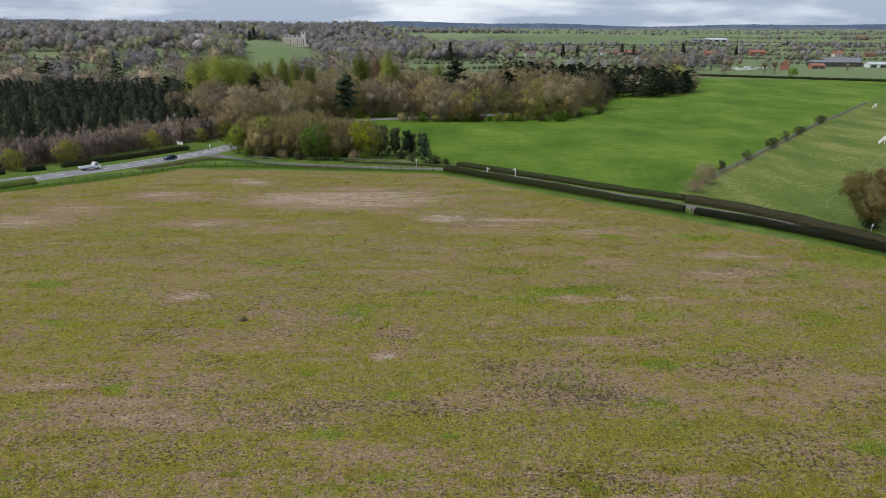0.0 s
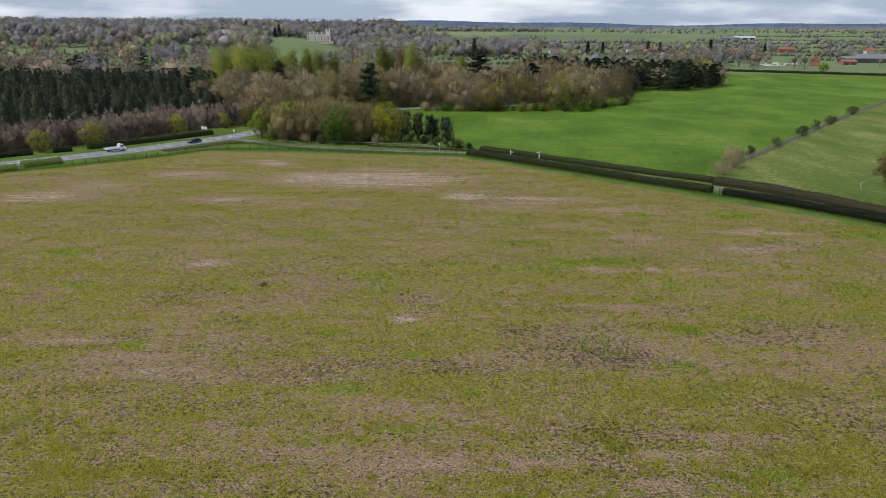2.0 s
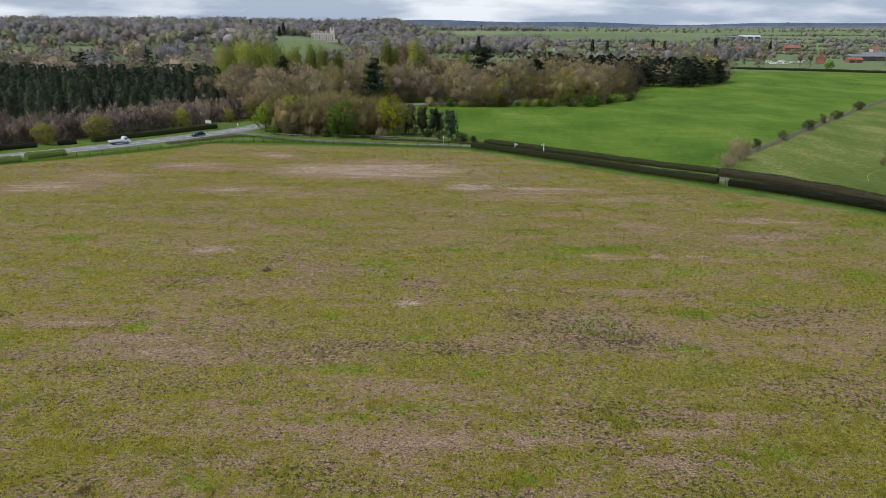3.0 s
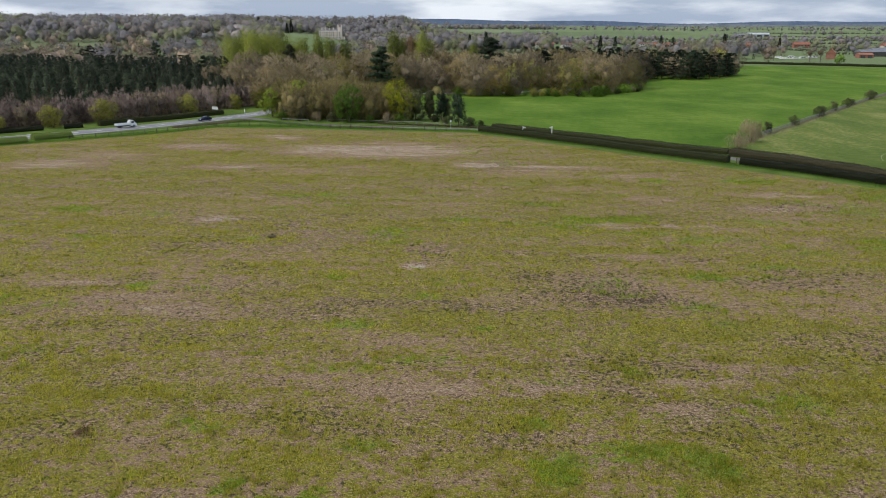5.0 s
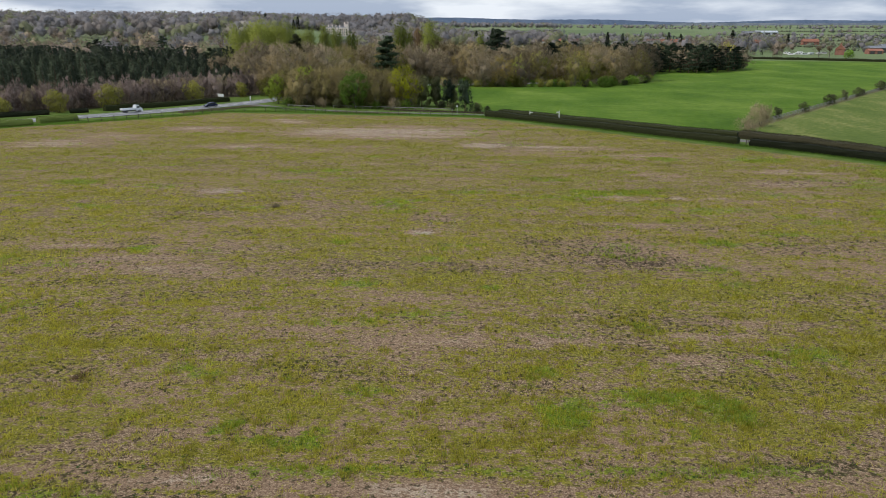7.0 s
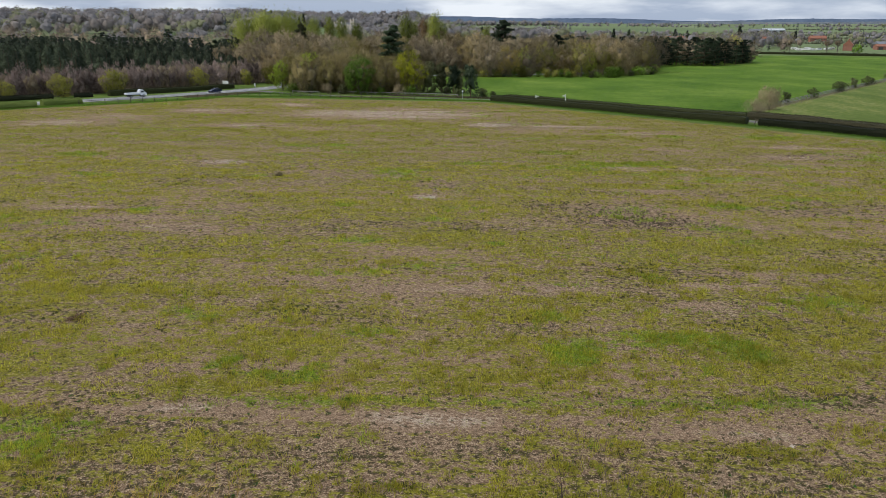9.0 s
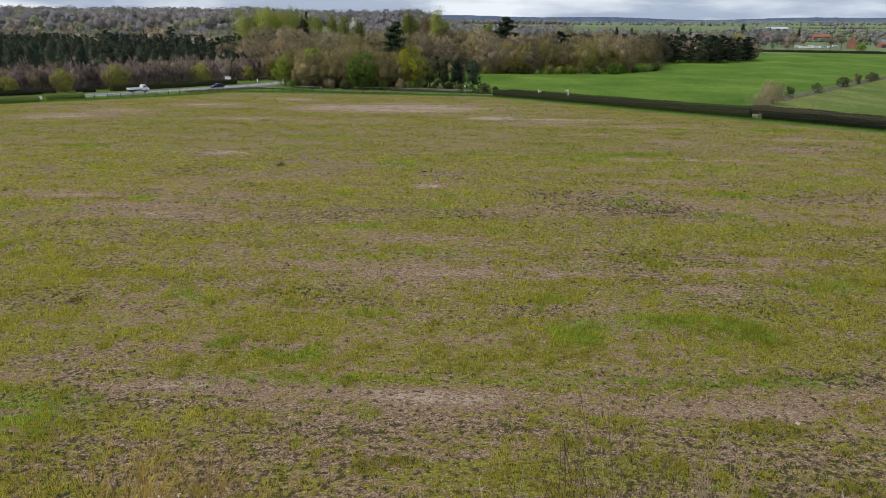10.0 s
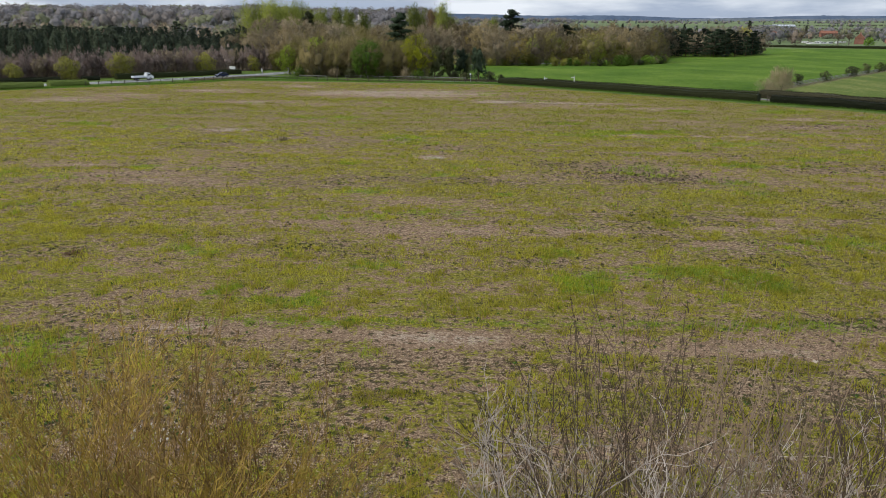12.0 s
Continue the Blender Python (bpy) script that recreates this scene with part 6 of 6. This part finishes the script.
ridge(4200, 31, 3.0, 3, ridge_near, -700, 760, "wooded ridge painted in haze grey")
ridge(4700, 50, 5.0, 8, ridge_far, -700, 760, "wooded hills painted haze blue on the horizon")


# ---- growth on the stubble field ----
tuft_green = leaf_mat("stubble_grass", (0.300, 0.285, 0.030), (0.60, 0.545, 0.074), 0.45, thin=0.6, patchy=0.3)
tuft_lush = leaf_mat("lush_grass", (0.205, 0.32, 0.024), (0.43, 0.54, 0.055), 0.4, thin=0.6, patchy=0.3)
tuft_far = leaf_mat("far_stubble_grass", (0.245, 0.245, 0.030), (0.42, 0.405, 0.058), 0.4, thin=0.6, patchy=0.2)
weed_dark = leaf_mat("dark_weeds", (0.050, 0.058, 0.018), (0.130, 0.135, 0.040), 0.4, thin=0.2, patchy=0.3)
weed_green = leaf_mat("green_rosettes", (0.035, 0.085, 0.016), (0.085, 0.165, 0.034), 0.4, thin=0.2, patchy=0.3)
straw_mat = leaf_mat("straw_stalks", (0.22, 0.155, 0.090), (0.56, 0.43, 0.28), 0.3, patchy=0.3)
rg = np.random.default_rng(77)


def sown(each, near, far, chance):
    """Places on the field, so many to the square metre, kept by the cover there."""
    n = int(each * 0.81 * (far * far - near * near))
    y = np.sqrt(rg.uniform(near * near, far * far, n))
    x = rg.uniform(-0.88, 0.74, n) * y
    fine = 0.6 * waver(x * 1.1, y * 1.1, 21) + 0.4 * waver(x * 2.7, y * 2.7, 22)
    keep = chance(*field_cover(x, y), fine) > rg.random(n)
    keep &= y < 0.985 * (196 - np.maximum(0, x) * 0.95 - np.maximum(0, -x - 76) * 0.95)
    return x[keep], y[keep]


def blades(x, y, per, height, width, lean, spread, material, label, name, category="grass"):
    n = len(x)
    rep = np.repeat(np.arange(n), per)
    m = len(rep)
    big = rg.uniform(0.6, 1.5, n)[rep]
    p = np.stack([x[rep] + rg.normal(size=m) * spread * big, y[rep] + rg.normal(size=m) * spread * big, np.zeros(m)], 1)
    p[:, 2] = land_array(p[:, 0], p[:, 1]) - 0.01
    way = rg.normal(size=(m, 3)) * lean + np.array([0, 0, 1.0])
    way[:, 2] = np.abs(way[:, 2]) + 0.1
    out = unit(rg.normal(size=(m, 3)) * 0.45 + np.array([0, 0, 1.0]))
    v, f = slivers(rg, p, way, rg.uniform(0.5, 1.3, m) * height * big ** 0.7, rg.uniform(0.7, 1.3, m) * width, out)
    return tagged(mesh_object(name, v, f, material, normals=out), label, category, kind="stuff")


def rosettes(x, y, per, radius, size, material, label):
    """Low domes of small leaves."""
    n = len(x)
    rep = np.repeat(np.arange(n), per)
    m = len(rep)
    big = rg.uniform(0.5, 1.5, n)[rep]
    d = unit(rg.normal(size=(m, 3)))
    d[:, 2] = np.abs(d[:, 2])
    p = np.stack([x[rep], y[rep], np.zeros(m)], 1) + d * (radius * big * rg.uniform(0.4, 1.0, m))[:, None] * np.array([1, 1, 0.7])
    p[:, 2] += land_array(p[:, 0], p[:, 1])
    out = unit(d + np.array([0, 0, 0.5]))
    v, f = leaves(rg, p, rg.uniform(0.6, 1.3, m) * size, d, out)
    return tagged(mesh_object("low_weeds", v, f, material, normals=out), label, "weeds", kind="stuff")


def grassy(grass, bare, lush, dark, fine):
    return np.clip((grass + (fine - 0.5) * 1.1 - 0.46) * 3.0, 0, 1)


blades(*sown(17, 13, 30, grassy), 16, 0.26, 0.024, 0.36, 0.12, tuft_green, "yellow-green grass tufts in the stubble", "stubble_grass")
blades(*sown(11, 30, 55, grassy), 12, 0.27, 0.034, 0.40, 0.14, tuft_green, "yellow-green grass tufts in the stubble", "stubble_grass")
blades(*sown(5, 55, 100, grassy), 8, 0.26, 0.052, 0.42, 0.20, tuft_green, "yellow-green grass tufts in the stubble", "stubble_grass")
blades(*sown(2.4, 100, 194, grassy), 8, 0.26, 0.080, 0.5, 0.34, tuft_far, "yellow-green grass tufts in the stubble", "stubble_grass")
thick = lambda grass, bare, lush, dark, fine: np.clip((lush + (fine - 0.5) * 1.6 - 0.3) * 1.5, 0, 1)
blades(*sown(11, 13, 45, thick), 14, 0.30, 0.020, 0.3, 0.14, tuft_lush, "lush green grass tufts in the stubble", "lush_grass")
blades(*sown(3, 45, 105, thick), 12, 0.32, 0.045, 0.36, 0.22, tuft_lush, "lush green grass tufts in the stubble", "lush_grass")
blades(*sown(1.2, 105, 194, thick), 9, 0.30, 0.090, 0.45, 0.36, tuft_lush, "lush green grass tufts in the stubble", "lush_grass")
weedy = lambda grass, bare, lush, dark, fine: np.clip(dark * 0.65 + (fine - 0.60) * 1.2, 0.0, 1)
rosettes(*sown(2.4, 40, 95, weedy), 12, 0.13, 0.11, weed_dark, "dark low weeds dotted over the stubble")
rosettes(*sown(4.0, 15, 40, weedy), 16, 0.09, 0.055, weed_dark, "dark low weeds dotted over the stubble")
rosettes(*sown(1.0, 15, 36, lambda grass, bare, lush, dark, fine: np.clip(0.25 + dark, 0, 1) * (fine > 0.5)), 20, 0.12, 0.07, weed_green, "deep green leafy rosettes on the soil")
blades(*sown(16, 14, 55, lambda grass, bare, lush, dark, fine: np.clip(0.75 - grass, 0.05, 1)), 2, 0.13, 0.012, 2.2, 0.08, straw_mat, "loose straw and cut stalks", "straw", "straw")


def stone_patch(cx, cy, rx, ry, n, seed, material=None, lo=0.04, hi=0.12, label="pale chalky clods lying on the stubble", name="pale_clods"):
    """Pale chalky clods lying on the field."""
    rng = np.random.default_rng(seed)
    V, Fc = [], []
    for _ in range(n):
        a, q = rng.uniform(0, 6.283), rng.random() ** 0.7
        x, y, s = cx + math.cos(a) * rx * q, cy + math.sin(a) * ry * q, rng.uniform(lo, hi)
        z, base = land(x, y), len(V)
        ring = [(x + math.cos(t) * s * rng.uniform(0.7, 1.2), y + math.sin(t) * s * rng.uniform(0.7, 1.2)) for t in np.linspace(0, 6.283, 6)[:-1]]
        V += [(*c, z - 0.02) for c in ring] + [(x + (c[0] - x) * 0.6, y + (c[1] - y) * 0.6, z + s * rng.uniform(0.45, 0.8)) for c in ring]
        Fc += [(base + i, base + (i + 1) % 5, base + 5 + (i + 1) % 5, base + 5 + i) for i in range(5)] + [tuple(base + 5 + i for i in range(5))]
    return tagged(mesh_object(name, V, Fc, material or chalk), label, "stones", kind="stuff")


chalk = plain_mat("pale_chalk", (0.40, 0.33, 0.25), (0.60, 0.52, 0.43), 3.0, 0.95)
stone_patch(-37.6, 97.6, 3.6, 1.9, 130, 1)
stone_patch(-6.4, 77, 1.0, 0.9, 60, 2)
stone_patch(-4.5, 80, 3.5, 3.0, 24, 3)
stone_patch(0.6, 145, 5, 2.4, 170, 4)
stone_patch(-22, 164, 20, 7, 420, 5)
stone_patch(14, 142.5, 10, 2.2, 90, 6)
stone_patch(-11.4, 21.2, 1.7, 1.2, 60, 7, plain_mat("white_chalk", (0.48, 0.43, 0.35), (0.70, 0.64, 0.55), 3.0, 0.95), 0.03, 0.11)
dark_earth = plain_mat("dark_turned_earth", (0.062, 0.038, 0.034), (0.140, 0.090, 0.080), 3.0, 0.95)
for i, (cx, cy, rx, ry, n) in enumerate(((12.8, 69.7, 7.5, 4.2, 520), (7, 74.4, 5, 3, 200), (17, 67, 6, 2.5, 220), (24, 60, 14, 5, 300), (34, 75, 9, 4, 250), (-35, 66, 12, 5, 200), (48, 110, 10, 4, 300), (0, 83, 8, 4, 120))):
    stone_patch(cx, cy, rx, ry, n, 60 + i, dark_earth, 0.02, 0.04 + cy / 1300, "dark clods of earth scattered on the stubble", "dark_clods")
stand(bush(0.35, 0.7, 505, twig_brown, "dark heap of dead weeds on the stubble", 260, 0.16, "weed_heap"), -27.1, 88)
stand(bush(0.5, 1.0, 506, leaf_mat("reddish_dead_weeds", (0.13, 0.062, 0.032), (0.22, 0.11, 0.055)), "low patch of reddish-brown dead weeds on the stubble", 420, 0.10, "weed_patch"), -26.6, 40.7, 1.0, high=0.35)
stone_patch(14.5, 29.0, 0.22, 0.12, 5, 8, None, 0.05, 0.10)

# ---- leafless tree tops close below the last part of the way ----
def twig_tree(x, y, seed, height, lead, spread, bark, twig, label, forks=4, stems=6, kink=0.24, sprig=0.34, girth=0.05, bark_least=0.006, bud=0.022):
    """Several stems that fork again and again, with short sprigs all along the thin wood."""
    rng = np.random.default_rng(seed)
    thick, fine, buds = [], [], []

    def grow(p, d, length, r, level):
        pts = [(tuple(p), r)]
        q = p.copy()
        for i in range(4):
            d = d + rng.normal(size=3) * kink + np.array([0, 0, 0.07])
            d = d / np.linalg.norm(d)
            q = q + d * length / 4
            pts.append((tuple(q), max(r * (1 - 0.17 * (i + 1)), bark_least)))
            if level <= 1 and q[2] > height * 0.4:
                for _ in range(2):
                    buds.append((q + rng.normal(size=3) * 0.03, d * 0.8 + rng.normal(size=3) * 0.55 + np.array([0, 0, 0.35])))
            if level > 0 and i in (1, 2):
                e = d + rng.normal(size=3) * spread
                grow(q.copy(), e / np.linalg.norm(e), length * rng.uniform(0.45, 0.75), r * 0.5, level - 1)
        (thick if level >= 2 else fine).append(pts)
        if level > 0:
            for _ in range(2):
                e = d + rng.normal(size=3) * spread * 0.8
                grow(q.copy(), e / np.linalg.norm(e), length * rng.uniform(0.5, 0.8), r * 0.55, level - 1)

    for i in range(stems):
        a = 6.283 * i / stems + rng.uniform(-0.3, 0.3)
        d = np.array([math.cos(a) * lead, math.sin(a) * lead, 1.0])
        grow(np.array([math.cos(a) * 0.3, math.sin(a) * 0.3, -0.2]), d / np.linalg.norm(d), height * 0.42, girth, forks)
    root = anchor("leafless_tree", x, y)
    t = mesh_object("branch_frame", *tubes(thick, 5), bark, True)
    fv, ff = tubes(fine, 3)
    b0, b1 = np.array([b[0] for b in buds]), np.array([b[1] for b in buds])
    sv, sf = slivers(rng, b0, b1, rng.uniform(0.4, 1.3, len(b0)) * sprig, rng.uniform(0.5, 1.1, len(b0)) * bud)
    f = mesh_object("twig_mass", list(fv) + sv.tolist(), list(ff) + (sf + len(fv)).tolist(), twig)
    for o in (t, f):
        o.parent = root
    return tagged(root, label, "tree", "leafless trees below the camera")


bark_pale = plain_mat("pale_dead_bark", (0.38, 0.335, 0.29), (0.62, 0.565, 0.50), 3.0, 0.9)
twig_pale = leaf_mat("pale_dead_twigs", (0.3, 0.25, 0.205), (0.62, 0.55, 0.47))
bark_gold = plain_mat("olive_brown_bark", (0.13, 0.10, 0.045), (0.26, 0.20, 0.09), 3.0, 0.9)
twig_gold = leaf_mat("golden_brown_twigs", (0.26, 0.175, 0.034), (0.56, 0.40, 0.080), 0.3)
bark_red = plain_mat("dark_reddish_bark", (0.06, 0.042, 0.032), (0.13, 0.09, 0.07), 3.0, 0.9)
twig_red = leaf_mat("dark_reddish_twigs", (0.10, 0.072, 0.05), (0.26, 0.19, 0.13))
bark_rust = plain_mat("warm_brown_bark", (0.09, 0.06, 0.03), (0.19, 0.125, 0.06), 3.0, 0.9)
stem_olive = leaf_mat("pale_olive_stems", (0.22, 0.19, 0.07), (0.42, 0.37, 0.15))
twig_rust = leaf_mat("warm_brown_twigs", (0.20, 0.125, 0.045), (0.40, 0.26, 0.095), 0.3)
for bx, by, seed, tall in ((2.6, 11.6, 401, 8.6), (5.9, 11.4, 402, 8.3), (4.2, 12.0, 409, 8.4), (0.7, 12.4, 405, 7.2), (7.6, 11.8, 410, 8.0)):
    twig_tree(bx, by, seed, tall, 0.26, 0.5, bark_pale, twig_pale, "pale grey leafless tree with crooked branches", 3, 4, 0.28, 0.18, 0.058, 0.007, 0.018)
for bx, by, seed, tall in ((3.4, 12.4, 411, 10.0), (6.8, 11.8, 412, 9.2), (1.6, 12.2, 413, 8.2), (5.2, 12.8, 414, 9.6), (4.4, 12.2, 428, 10.0), (6.0, 12.4, 429, 9.6), (2.6, 12.8, 430, 9.2), (8.0, 12.3, 431, 8.8), (7.2, 12.6, 432, 9.2), (0.8, 12.9, 433, 7.6)):
    twig_tree(bx, by, seed, tall, 0.24, 0.24, bark_red, twig_red, "dark reddish leafless tree with upright twigs", 2, 6, 0.1, 0.22, 0.028, 0.007, 0.028)
for bx, by, seed, tall in ((-7.6, 11.3, 403, 8.8), (-5.8, 11.6, 404, 9.4), (-9.2, 11.9, 407, 8.4), (-4.6, 11.2, 423, 7.6)):
    twig_tree(bx, by, seed, tall, 0.30, 0.30, bark_gold, twig_gold, "golden-brown leafless tree with fine upright twigs", 3, 3, 0.14, 0.24, 0.036, 0.006, 0.030)
for bx, by, seed, tall in ((-6.9, 12.2, 415, 9.6), (-5.0, 12.4, 416, 9.2), (-8.7, 12.7, 417, 9.0), (-3.6, 12.6, 418, 7.4), (-7.5, 11.8, 424, 9.6), (-9.8, 12.6, 426, 8.6), (-6.2, 12.0, 427, 9.2)):
    twig_tree(bx, by, seed, tall, 0.28, 0.26, bark_rust, twig_rust, "warm brown leafless tree with fine upright twigs", 2, 6, 0.12, 0.24, 0.03, 0.007, 0.032)
for bx, by, seed, tall in ((-2.2, 11.6, 420, 6.4), (-1.4, 12.4, 421, 5.8)):
    twig_tree(bx, by, seed, tall, 0.22, 0.26, bark_gold, stem_olive, "pale olive sapling with wispy upright stems", 2, 6, 0.12, 0.3, 0.02)
